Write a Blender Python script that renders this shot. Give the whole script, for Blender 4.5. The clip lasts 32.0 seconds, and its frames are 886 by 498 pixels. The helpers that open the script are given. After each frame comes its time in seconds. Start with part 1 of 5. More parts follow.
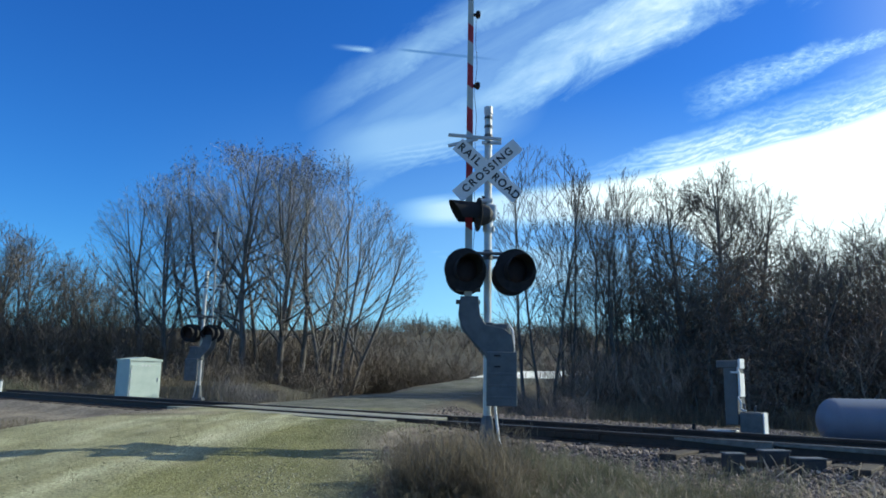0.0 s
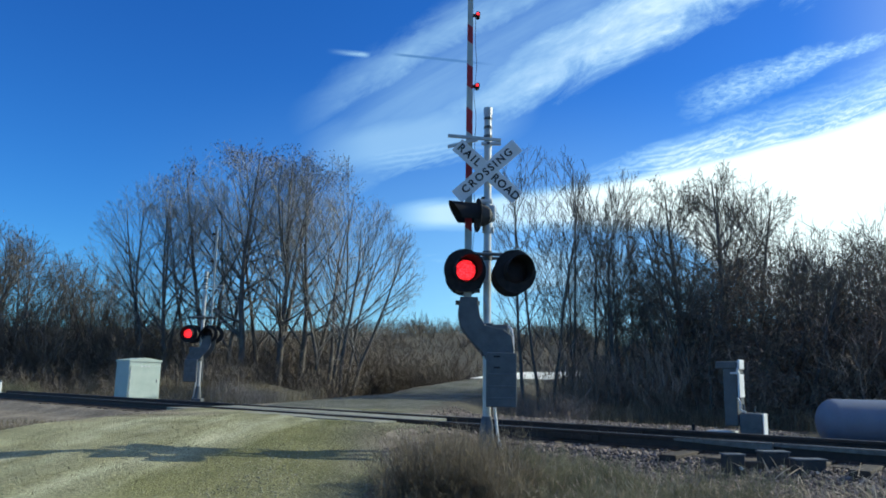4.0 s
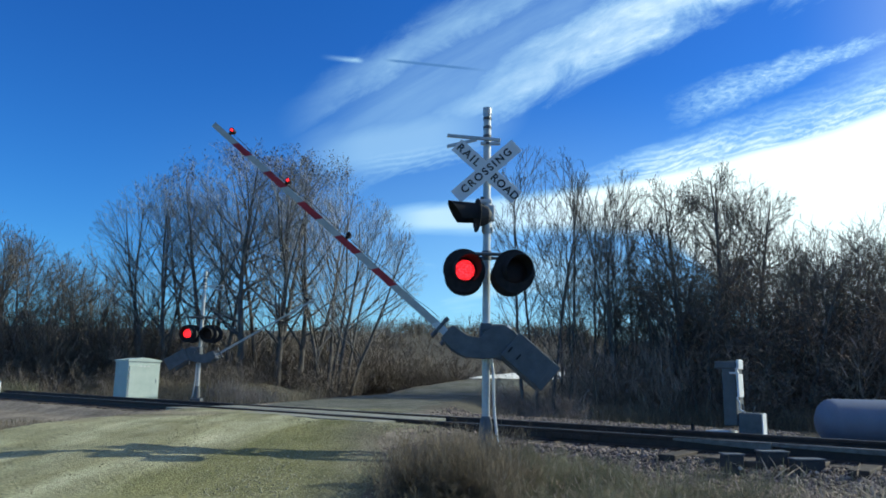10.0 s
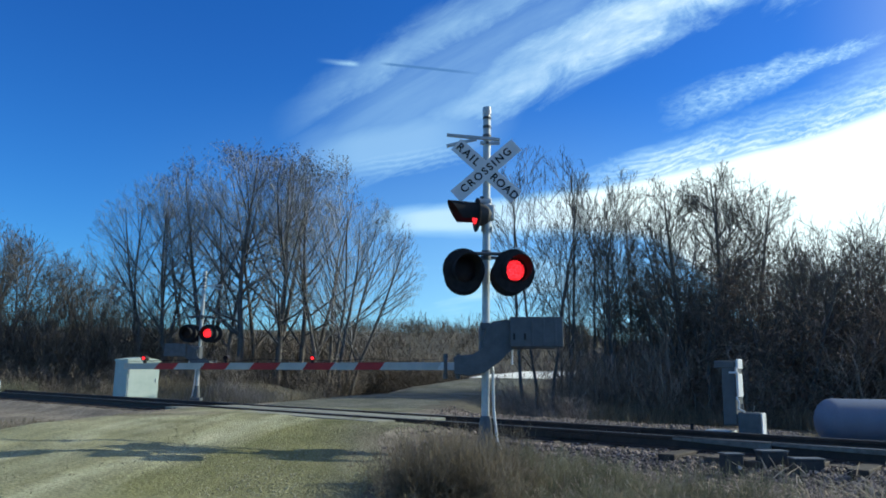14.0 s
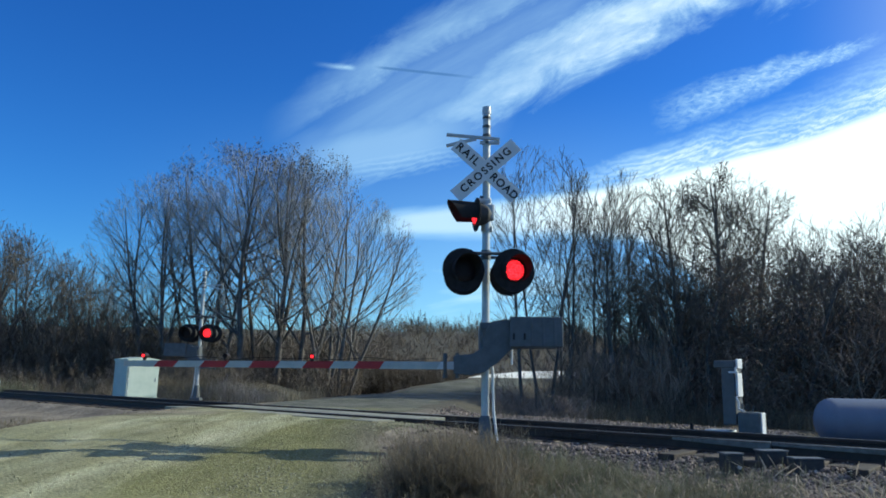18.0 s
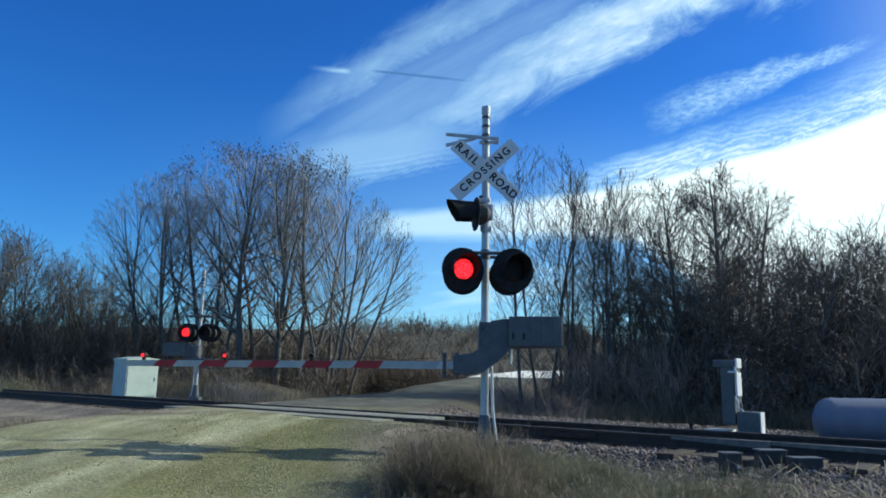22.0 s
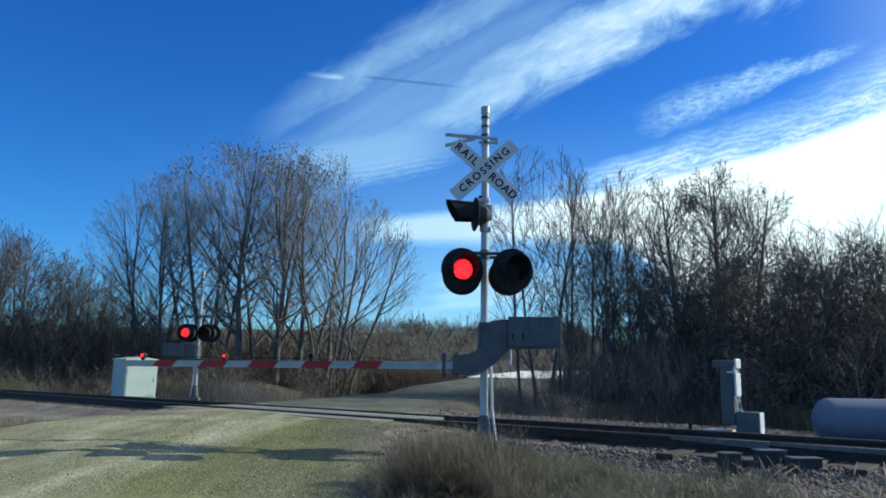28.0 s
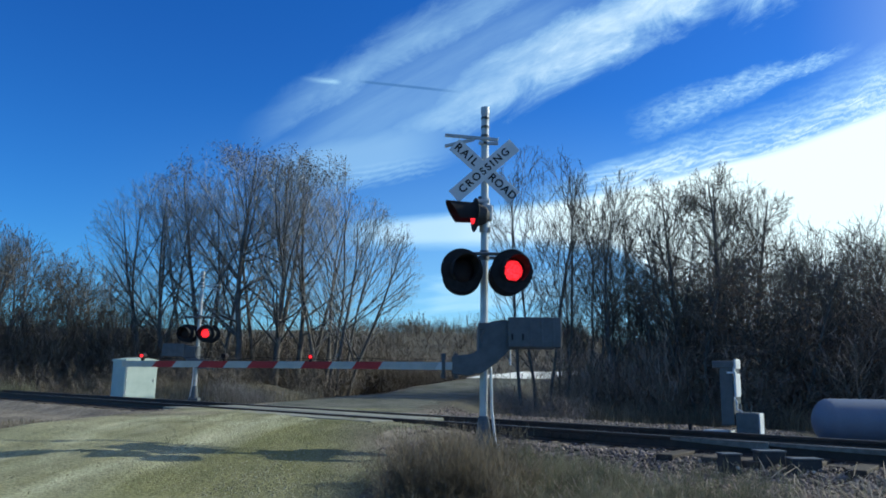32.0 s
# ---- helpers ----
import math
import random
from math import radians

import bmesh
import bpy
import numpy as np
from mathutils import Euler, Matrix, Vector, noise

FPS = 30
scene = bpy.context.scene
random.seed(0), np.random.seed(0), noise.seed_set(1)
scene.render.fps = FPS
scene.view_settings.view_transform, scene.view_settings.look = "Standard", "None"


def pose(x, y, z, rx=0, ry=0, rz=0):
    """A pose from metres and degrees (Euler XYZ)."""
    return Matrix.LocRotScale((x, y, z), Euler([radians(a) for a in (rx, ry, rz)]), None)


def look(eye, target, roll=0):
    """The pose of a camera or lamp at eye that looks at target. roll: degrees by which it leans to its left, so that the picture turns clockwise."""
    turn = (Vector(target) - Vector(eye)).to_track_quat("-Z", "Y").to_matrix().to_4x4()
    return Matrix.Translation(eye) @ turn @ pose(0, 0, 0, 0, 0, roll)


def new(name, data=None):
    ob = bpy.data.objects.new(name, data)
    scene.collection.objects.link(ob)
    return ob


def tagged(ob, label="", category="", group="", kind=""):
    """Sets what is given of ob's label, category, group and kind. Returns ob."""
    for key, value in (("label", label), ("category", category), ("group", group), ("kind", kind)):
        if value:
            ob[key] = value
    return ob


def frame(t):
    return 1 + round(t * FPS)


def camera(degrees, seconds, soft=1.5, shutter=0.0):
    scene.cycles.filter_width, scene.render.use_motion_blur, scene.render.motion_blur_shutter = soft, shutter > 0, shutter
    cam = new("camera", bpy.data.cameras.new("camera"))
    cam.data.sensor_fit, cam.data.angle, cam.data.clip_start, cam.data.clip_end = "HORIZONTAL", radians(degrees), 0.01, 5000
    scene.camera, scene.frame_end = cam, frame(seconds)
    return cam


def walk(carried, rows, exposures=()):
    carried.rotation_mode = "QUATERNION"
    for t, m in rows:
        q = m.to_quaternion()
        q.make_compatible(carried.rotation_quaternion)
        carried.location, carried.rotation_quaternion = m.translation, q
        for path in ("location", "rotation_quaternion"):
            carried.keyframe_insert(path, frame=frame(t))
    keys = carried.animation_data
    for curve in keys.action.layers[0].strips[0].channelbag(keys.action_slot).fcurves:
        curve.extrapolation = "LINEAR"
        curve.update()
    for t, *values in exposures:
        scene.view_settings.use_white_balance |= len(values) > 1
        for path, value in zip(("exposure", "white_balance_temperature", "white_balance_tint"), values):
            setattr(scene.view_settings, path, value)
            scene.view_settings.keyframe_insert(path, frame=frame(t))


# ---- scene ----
cam = camera(62, 32.0, soft=1.8)
EYE = Vector((0, 0, 0.755))
PITCH, ROLL, FOCAL = 9.82, 0.9, 1304.8


def aim(left, up):
    p = radians(PITCH) + up / 1000
    return look(EYE, EYE + Vector((-math.sin(left / 1000) * math.cos(p), math.cos(left / 1000) * math.cos(p), math.sin(p))), ROLL)


# seconds, sway to the left and upward tilt, both in thousandths of a radian
walk(cam, [(t, aim(a, b)) for t, a, b in (
    (0, 2.28, 0.26), (0.5, 2.25, 0.10), (1, 2.25, 0.14), (1.5, 2.25, 0.58), (2, 2.25, 1.02), (2.5, 2.25, 1.17), (3, 2.10, 1.18), (3.5, 1.83, 1.18),
    (5.5, 1.63, 2.08), (6, 1.62, 1.90), (6.5, 1.42, 1.22), (7, 1.22, 0.83), (7.5, 1.17, 1.12), (8, 1.16, 1.46), (8.5, 1.16, 1.46),
    (9, 1.11, 1.27), (9.5, 0.96, 1.17), (10, 0.67, 1.17), (10.5, 0.48, 1.26), (11, 0.53, 1.36), (11.5, 0.43, 1.17), (12, 0.19, 0.68),
    (12.5, 0.05, 0.19), (13, 0.05, 0.00), (13.5, 0.14, 0.15), (14, 0.14, 0.58), (14.5, 0.06, 0.97), (16.5, 0.32, 1.03), (17, 0.34, 1.21),
    (17.5, 0.14, 0.87), (18, -0.24, 0.24), (18.5, -0.78, -0.29), (19, -1.12, -0.57), (19.5, -1.17, -0.29), (20, -1.17, 0.00), (20.5, -1.17, 0.19),
    (21, -1.18, 0.39), (21.5, -1.18, 0.15), (22, -1.18, -0.34), (22.5, -1.18, -0.77), (23, -1.18, -0.72), (23.5, -1.18, -0.24), (24, -1.18, 0.00),
    (24.5, -1.18, 0.05), (25, -1.18, 0.29), (25.5, -1.18, 0.58), (27.5, -1.58, 0.00), (28, -2.02, 0.00), (28.5, -2.21, 0.00), (29, -2.21, -0.29),
    (29.5, -2.32, -0.86), (30, -2.37, -0.96), (30.5, -2.32, -0.48), (31, -2.28, -0.10), (31.5, -2.32, 0.29), (32, -2.37, 0.77),
)], exposures=[(0, 0.29, 6270, -1), (6, 0.20, 6220, -1), (28, 0.16, 6080, -1), (32, 0.08, 5980, -1)])

# ---- world and sun ----
SUN_AZ, SUN_EL = 15.0, 30.0          # degrees from +x towards +y, and above the horizon
world = bpy.data.worlds.new("sky")
scene.world = world
world.use_nodes = True
wn, wl = world.node_tree.nodes, world.node_tree.links
sky = wn.new("ShaderNodeTexSky")
sky.sky_type, sky.sun_disc = "NISHITA", False
sky.sun_elevation, sky.sun_rotation = radians(SUN_EL), radians(90 - SUN_AZ)
sky.air_density, sky.dust_density, sky.ozone_density = 1.0, 0.3, 3.0
tone = wn.new("ShaderNodeHueSaturation")
tone.inputs["Saturation"].default_value = 1.31
tint = wn.new("ShaderNodeMix")
tint.data_type, tint.blend_type = "RGBA", "MULTIPLY"
tint.inputs["Factor"].default_value = 1.0
# the blue turns from violet overhead to a paler cyan above the horizon
up_of, rise = wn.new("ShaderNodeSeparateXYZ"), wn.new("ShaderNodeMapRange")
rise.inputs["From Min"].default_value, rise.inputs["From Max"].default_value = 0.04, 0.42
hues = wn.new("ShaderNodeMix")
hues.data_type = "RGBA"
hues.inputs["A"].default_value, hues.inputs["B"].default_value = (0.54, 0.97, 1.40, 1), (0.65, 0.82, 1.34, 1)
wl.new(up_of.outputs["Z"], rise.inputs[0])
wl.new(rise.outputs[0], hues.inputs["Factor"])
wl.new(hues.outputs["Result"], tint.inputs["B"])
wl.new(sky.outputs[0], tone.inputs["Color"])
wl.new(tone.outputs[0], tint.inputs["A"])
# thin high cloud whitens the side of the sky where the sun stands
wc = wn.new("ShaderNodeTexCoord")
toward = wn.new("ShaderNodeVectorMath")
toward.operation = "DOT_PRODUCT"
toward.inputs[1].default_value = (math.cos(radians(SUN_AZ)), math.sin(radians(SUN_AZ)), 0.25)
veil = wn.new("ShaderNodeMapRange")
veil.interpolation_type = "SMOOTHSTEP"
veil.inputs["From Min"].default_value, veil.inputs["From Max"].default_value, veil.inputs["To Max"].default_value = 0.70, 1.0, 0.6
white = wn.new("ShaderNodeMix")
white.data_type = "RGBA"
white.inputs["B"].default_value = (9.6, 10.9, 11.6, 1)
wl.new(wc.outputs["Generated"], toward.inputs[0])
wl.new(wc.outputs["Generated"], up_of.inputs[0])
wl.new(toward.outputs["Value"], veil.inputs[0])
wl.new(veil.outputs[0], white.inputs["Factor"])
wl.new(tint.outputs["Result"], white.inputs["A"])
# unseen white cirrus overhead, added to make the fill light less blue
high, thin_ = wn.new("ShaderNodeMapRange"), wn.new("ShaderNodeTexNoise")
high.inputs["From Min"].default_value, high.inputs["From Max"].default_value = 0.5, 0.85
thin_.inputs["Scale"].default_value, thin_.inputs["Detail"].default_value = 2.5, 6
cover, over = wn.new("ShaderNodeMath"), wn.new("ShaderNodeMix")
cover.operation, over.data_type = "MULTIPLY", "RGBA"
over.inputs["B"].default_value = (4.6, 4.9, 5.1, 1)
wl.new(wc.outputs["Generated"], thin_.inputs[0])
wl.new(up_of.outputs["Z"], high.inputs[0])
wl.new(high.outputs[0], cover.inputs[0])
wl.new(thin_.outputs[0], cover.inputs[1])
wl.new(cover.outputs[0], over.inputs["Factor"])
wl.new(white.outputs["Result"], over.inputs["A"])
wl.new(over.outputs["Result"], wn["Background"].inputs[0])
wn["Background"].inputs[1].default_value = 0.10

sun_data = bpy.data.lights.new("sun", "SUN")
sun_data.energy, sun_data.angle, sun_data.color = 4.3, radians(0.5), (1.0, 0.92, 0.76)
sun = new("sun", sun_data)
sd = Vector((math.cos(radians(SUN_AZ)) * math.cos(radians(SUN_EL)), math.sin(radians(SUN_AZ)) * math.cos(radians(SUN_EL)), math.sin(radians(SUN_EL))))
sun.matrix_world = look(sd * 50, (0, 0, 0))


# ---- materials ----
def nodes_of(name):
    m = bpy.data.materials.new(name)
    m.use_nodes = True
    return m, m.node_tree.nodes, m.node_tree.links, m.node_tree.nodes["Principled BSDF"]


def surface(name, colours, rough=0.7, metal=0.0, scale=6.0, fine=60.0, bump=0.3, depth=0.01, piece="none", spread=0.25, stretch=(1, 1, 1), thin=0.0, shine=0.5):
    """Colours run along two scales of noise; piece: 'object' or 'island' varies the brightness from piece to piece."""
    m, n, l, b = nodes_of(name)
    co = n.new("ShaderNodeTexCoord")
    mp = n.new("ShaderNodeMapping")
    mp.inputs["Scale"].default_value = stretch
    l.new(co.outputs["Object"], mp.inputs[0])
    a, f = n.new("ShaderNodeTexNoise"), n.new("ShaderNodeTexNoise")
    a.inputs["Scale"].default_value, f.inputs["Scale"].default_value = scale, fine
    a.inputs["Detail"].default_value, f.inputs["Detail"].default_value = 5, 4
    l.new(mp.outputs[0], a.inputs[0]), l.new(mp.outputs[0], f.inputs[0])
    mix = n.new("ShaderNodeMath")
    mix.operation = "MULTIPLY_ADD"
    mix.inputs[1].default_value = 0.62
    l.new(a.outputs[0], mix.inputs[0])
    half = n.new("ShaderNodeMath")
    half.operation = "MULTIPLY"
    half.inputs[1].default_value = 0.38
    l.new(f.outputs[0], half.inputs[0]), l.new(half.outputs[0], mix.inputs[2])
    r = n.new("ShaderNodeValToRGB")
    while len(r.color_ramp.elements) < len(colours):
        r.color_ramp.elements.new(0.5)
    for i, c in enumerate(colours):
        r.color_ramp.elements[i].position = 0.33 + 0.34 * i / max(1, len(colours) - 1)
        r.color_ramp.elements[i].color = (*c, 1)
    l.new(mix.outputs[0], r.inputs[0])
    out = r.outputs[0]
    if piece != "none":
        g = n.new("ShaderNodeObjectInfo" if piece == "object" else "ShaderNodeNewGeometry")
        v = n.new("ShaderNodeMapRange")
        v.inputs["To Min"].default_value, v.inputs["To Max"].default_value = 1 - spread, 1 + spread
        l.new(g.outputs["Random" if piece == "object" else "Random Per Island"], v.inputs[0])
        h = n.new("ShaderNodeHueSaturation")
        l.new(v.outputs[0], h.inputs["Value"]), l.new(out, h.inputs["Color"])
        out = h.outputs[0]
    l.new(out, b.inputs["Base Color"])
    b.inputs["Roughness"].default_value, b.inputs["Metallic"].default_value = rough, metal
    b.inputs["Specular IOR Level"].default_value = shine
    if thin:
        tl, mxs = n.new("ShaderNodeBsdfTranslucent"), n.new("ShaderNodeMixShader")
        mxs.inputs[0].default_value = thin
        l.new(out, tl.inputs[0])
        l.new(b.outputs[0], mxs.inputs[1]), l.new(tl.outputs[0], mxs.inputs[2]), l.new(mxs.outputs[0], n["Material Output"].inputs[0])
    if bump:
        bp = n.new("ShaderNodeBump")
        bp.inputs["Strength"].default_value, bp.inputs["Distance"].default_value = bump, depth
        l.new(mix.outputs[0], bp.inputs["Height"]), l.new(bp.outputs[0], b.inputs["Normal"])
    return m


def glow(name, colour, strength, dots=0.0):
    m, n, l, b = nodes_of(name)
    b.inputs["Base Color"].default_value = (*[c * 0.4 for c in colour], 1)
    b.inputs["Emission Color"].default_value = (*colour, 1)
    b.inputs["Emission Strength"].default_value = strength
    if dots:
        co, v, r = n.new("ShaderNodeTexCoord"), n.new("ShaderNodeTexVoronoi"), n.new("ShaderNodeMapRange")
        v.inputs["Scale"].default_value, v.inputs["Randomness"].default_value = dots, 0.55
        l.new(co.outputs["Object"], v.inputs["Vector"])
        r.inputs["From Max"].default_value = 0.6
        r.inputs["To Min"].default_value, r.inputs["To Max"].default_value = strength * 2.0, strength * 0.35
        l.new(v.outputs["Distance"], r.inputs[0]), l.new(r.outputs[0], b.inputs["Emission Strength"])
    return m


M_GALV = surface("galvanised steel", [(0.36, 0.375, 0.38), (0.54, 0.555, 0.56)], 0.42, 0.25, 9, 70, 0.15, 0.003)
M_ALU = surface("silver paint", [(0.50, 0.52, 0.54), (0.70, 0.72, 0.73)], 0.5, 0.35, 5, 50, 0.2, 0.003)
M_MECH = surface("grey enamel", [(0.072, 0.08, 0.089), (0.125, 0.135, 0.147)], 0.55, 0.2, 7, 60, 0.2, 0.003)
M_BLACK = surface("black enamel", [(0.018, 0.018, 0.02), (0.034, 0.034, 0.037)], 0.8, 0.0, 10, 80, 0.15, 0.002, shine=0.15)
M_SIGN = surface("reflective white sheet", [(0.62, 0.64, 0.66), (0.74, 0.75, 0.76)], 0.5, 0.0, 4, 40, 0.05, 0.002)
M_WHITE = surface("white arm paint", [(0.33, 0.36, 0.35), (0.47, 0.49, 0.475)], 0.5, 0.0, 5, 50, 0.1, 0.002)
M_RED = surface("red arm sheet", [(0.26, 0.012, 0.016), (0.38, 0.02, 0.026)], 0.5, 0.0, 6, 50, 0.1, 0.002)
M_LENS = surface("dark red lens", [(0.018, 0.013, 0.014), (0.03, 0.02, 0.021)], 0.6, 0.0, 30, 160, 0.3, 0.003, shine=0.25)
M_LED = glow("lit red lamp", (1.0, 0.020, 0.032), 1.9, 30.0)
M_LEDS = glow("lit red marker", (1.0, 0.02, 0.03), 2.2)
M_CABINET = surface("pale aluminium cabinet", [(0.36, 0.45, 0.425), (0.46, 0.545, 0.51)], 0.55, 0.0, 3, 40, 0.1, 0.003)
# white tank coloured blue-grey: the trees' shade is put into the paint
M_TANK = surface("shade-toned tank paint", [(0.115, 0.142, 0.205), (0.155, 0.185, 0.255)], 0.5, 0.0, 2, 30, 0.08, 0.003)
M_IRON = surface("dark weathered iron", [(0.022, 0.023, 0.025), (0.05, 0.05, 0.052)], 0.7, 0.1, 8, 60, 0.3, 0.004)
M_RAIL = surface("rusty rail steel", [(0.035, 0.026, 0.022), (0.075, 0.05, 0.038)], 0.75, 0.2, 8, 60, 0.4, 0.004)
M_HEAD = surface("worn rail head", [(0.10, 0.09, 0.082), (0.20, 0.185, 0.175)], 0.5, 0.5, 12, 70, 0.1, 0.002)
M_TIE = surface("creosoted timber", [(0.03, 0.024, 0.02), (0.09, 0.07, 0.055)], 0.85, 0.0, 7, 50, 0.5, 0.012, "object", 0.3)
M_PANEL = surface("worn concrete panel", [(0.165, 0.168, 0.132), (0.27, 0.268, 0.22)], 0.85, 0.0, 2.5, 40, 0.4, 0.008, "object", 0.12)
# far road: its sunlight is put into the near-white colour
M_ROAD_SUN = surface("sun-whitened road", [(0.72, 0.71, 0.66), (0.84, 0.83, 0.79)], 0.85, 0.0, 1.2, 20, 0.3, 0.01)
M_BALLAST = surface("ballast stone", [(0.10, 0.078, 0.066), (0.17, 0.135, 0.116), (0.29, 0.24, 0.215)], 0.9, 0.0, 9, 60, 0.5, 0.01, "island", 0.62)
M_PEBBLE = surface("road gravel", [(0.23, 0.22, 0.13), (0.36, 0.34, 0.23)], 0.9, 0.0, 9, 60, 0.2, 0.006, "island", 0.28)
# bark in two tones: sunlight put into the twigs, shade into trunks and woods
M_BARK = surface("sunlit grey bark", [(0.20, 0.19, 0.176), (0.35, 0.333, 0.31), (0.50, 0.478, 0.45)], 0.9, 0.0, 3, 25, 0.6, 0.02)
M_BARK_SHADE = surface("shade-toned bark", [(0.072, 0.066, 0.06), (0.13, 0.12, 0.109), (0.192, 0.176, 0.16)], 0.9, 0.0, 3, 25, 0.6, 0.02)
M_BRUSH = surface("bare brush", [(0.20, 0.152, 0.118), (0.285, 0.222, 0.176), (0.36, 0.285, 0.228)], 0.9, 0.0, 0.5, 6, 0.0, 0.01, "island", 0.28)
# the same brush with shade put into its colour, left and far off
M_BRUSH_SHADE = surface("shade-toned bare brush", [(0.10, 0.082, 0.064), (0.158, 0.13, 0.10), (0.225, 0.187, 0.146)], 0.9, 0.0, 0.4, 4, 0.0, 0.01, "island", 0.3)
M_BUD = surface("dark seed clusters", [(0.03, 0.024, 0.02), (0.06, 0.046, 0.036)], 0.85, 0.0, 3, 30, 0.0, 0.01, "island", 0.3)
M_LEAF = surface("withered leaf", [(0.14, 0.106, 0.084), (0.22, 0.17, 0.135)], 0.9, 0.0, 2, 20, 0.0, 0.01, "island", 0.35, thin=0.2, shine=0.1)
M_STRAW = surface("dry grass", [(0.13, 0.11, 0.07), (0.215, 0.185, 0.13), (0.32, 0.28, 0.205)], 0.8, 0.0, 1.3, 9, 0.0, 0.01, "island", 0.45, thin=0.45)
M_PLUME = surface("pale seed plumes", [(0.24, 0.20, 0.16), (0.36, 0.31, 0.26), (0.48, 0.42, 0.36)], 0.85, 0.0, 1.3, 9, 0.0, 0.01, "island", 0.35, thin=0.4)
M_WEED = surface("grey green weeds", [(0.09, 0.092, 0.058), (0.17, 0.172, 0.115), (0.31, 0.305, 0.22)], 0.8, 0.0, 1.6, 9, 0.0, 0.01, "island", 0.4, thin=0.4)
M_HUSK = surface("brown weed stems", [(0.12, 0.104, 0.076), (0.205, 0.175, 0.13), (0.30, 0.258, 0.195)], 0.8, 0.0, 1.6, 9, 0.0, 0.01, "island", 0.4, thin=0.5)

# ---- plan ----
# the track runs along U; S is the distance from the camera across it
U, N2 = Vector((-0.764, 0.645, 0)), Vector((0.645, 0.764, 0))
S_NEAR, GAUGE = 10.1, 1.435
S_MID = S_NEAR + GAUGE / 2


def sm(e0, e1, v):
    t = np.clip((v - e0) / (e1 - e0), 0, 1)
    return t * t * (3 - 2 * t)


ROAD_Y = [-30, 0, 7, 14, 22, 30, 38, 46, 56, 70, 90]
ROAD_X = [-5.5, -4.2, -3.75, -3.3, -2.4, -1.0, 1.3, 5.2, 12.5, 24, 42]
ROAD_W = [3.0, 3.0, 3.0, 2.7, 2.4, 2.4, 2.4, 2.5, 2.5, 2.5, 2.5]


def road_mid(y):
    return np.interp(y, ROAD_Y, ROAD_X)


def wob(x, y):
    return 0.5 * np.sin(x * 0.9 + 1.3 * np.sin(y * 0.7)) + 0.3 * np.sin(y * 1.7 + x * 0.6) + 0.2 * np.sin(x * 3.1 - y * 2.3)


def height(x, y):
    """Height of the ground: approach rising to the track, ballast bed, lower land behind it, woods rising far off."""
    s = 0.645 * x + 0.764 * y
    off = np.abs(s - S_MID)
    land = -0.62 + 0.22 * sm(2.5, 9.0, s) * (s < S_MID) + (s >= S_MID) * (-0.1 + 0.45 * sm(24, 48, y)) + 10.5 * sm(62, 165, y)
    land = land + 0.85 * sm(14.3, 17.2, s) * (1 - sm(34, 39, y)) * sm(2.6, 6.0, road_mid(y) - x - 2.4)
    land = land + 0.05 * wob(x * 0.5, y * 0.5)
    along = 0.645 * y - 0.764 * x
    shoulder = 1.55 + 3.4 * (s > S_MID) * sm(2.5, 4.5, along) * sm(2.2, 4.5, x - road_mid(y))
    bed = np.where(off < shoulder, -0.20, -0.20 - (off - shoulder) * 0.26)
    z = np.maximum(land, bed)
    road = np.interp(y, [-30, 0, 6, 12, 15, 22, 34, 50, 70], [-0.6, -0.6, -0.39, -0.08, -0.045, -0.045, 0.0, 1.15, 1.5])
    road = road - 0.11 * sm(-0.8, 2.2, x - road_mid(y)) * (1 - sm(10.8, 13.0, y))
    side = np.abs(x - road_mid(y)) - np.interp(y, ROAD_Y, ROAD_W)
    k = 1 - sm(-0.1, 2.4, side)
    road = np.where(off < 0.95, np.minimum(road, -0.06 - 0.14 * (off < 0.9)), road)
    return z * (1 - k) + road * k + 0.012 * wob(x * 3, y * 3)


# ---- building tools ----
def part(name, bm, material, parent=None, label="", m=None, smooth=False):
    me = bpy.data.meshes.new(name)
    bm.to_mesh(me)
    bm.free()
    me.materials.append(material)
    if smooth:
        me.shade_smooth()
    ob = new(name, me)
    if parent is not None:
        ob.parent = parent
    if m is not None:
        ob.matrix_basis = m
    if label:
        tagged(ob, label)
    return ob


def mesh_from(name, verts, quads, material, tris=None, smooth=False):
    """A mesh from arrays of corners and of faces."""
    verts = np.asarray(verts, np.float32).reshape(-1, 3)
    quads = np.asarray(quads, np.int32).reshape(-1, 4)
    tris = np.zeros((0, 3), np.int32) if tris is None else np.asarray(tris, np.int32).reshape(-1, 3)
    me = bpy.data.meshes.new(name)
    me.vertices.add(len(verts))
    me.vertices.foreach_set("co", verts.ravel())
    me.loops.add(quads.size + tris.size)
    me.loops.foreach_set("vertex_index", np.concatenate([quads.ravel(), tris.ravel()]))
    me.polygons.add(len(quads) + len(tris))
    me.polygons.foreach_set("loop_start", np.concatenate([np.arange(len(quads)) * 4, quads.size + np.arange(len(tris)) * 3]).astype(np.int32))
    me.update(calc_edges=True)
    if smooth:
        me.shade_smooth()
    me.materials.append(material)
    return me


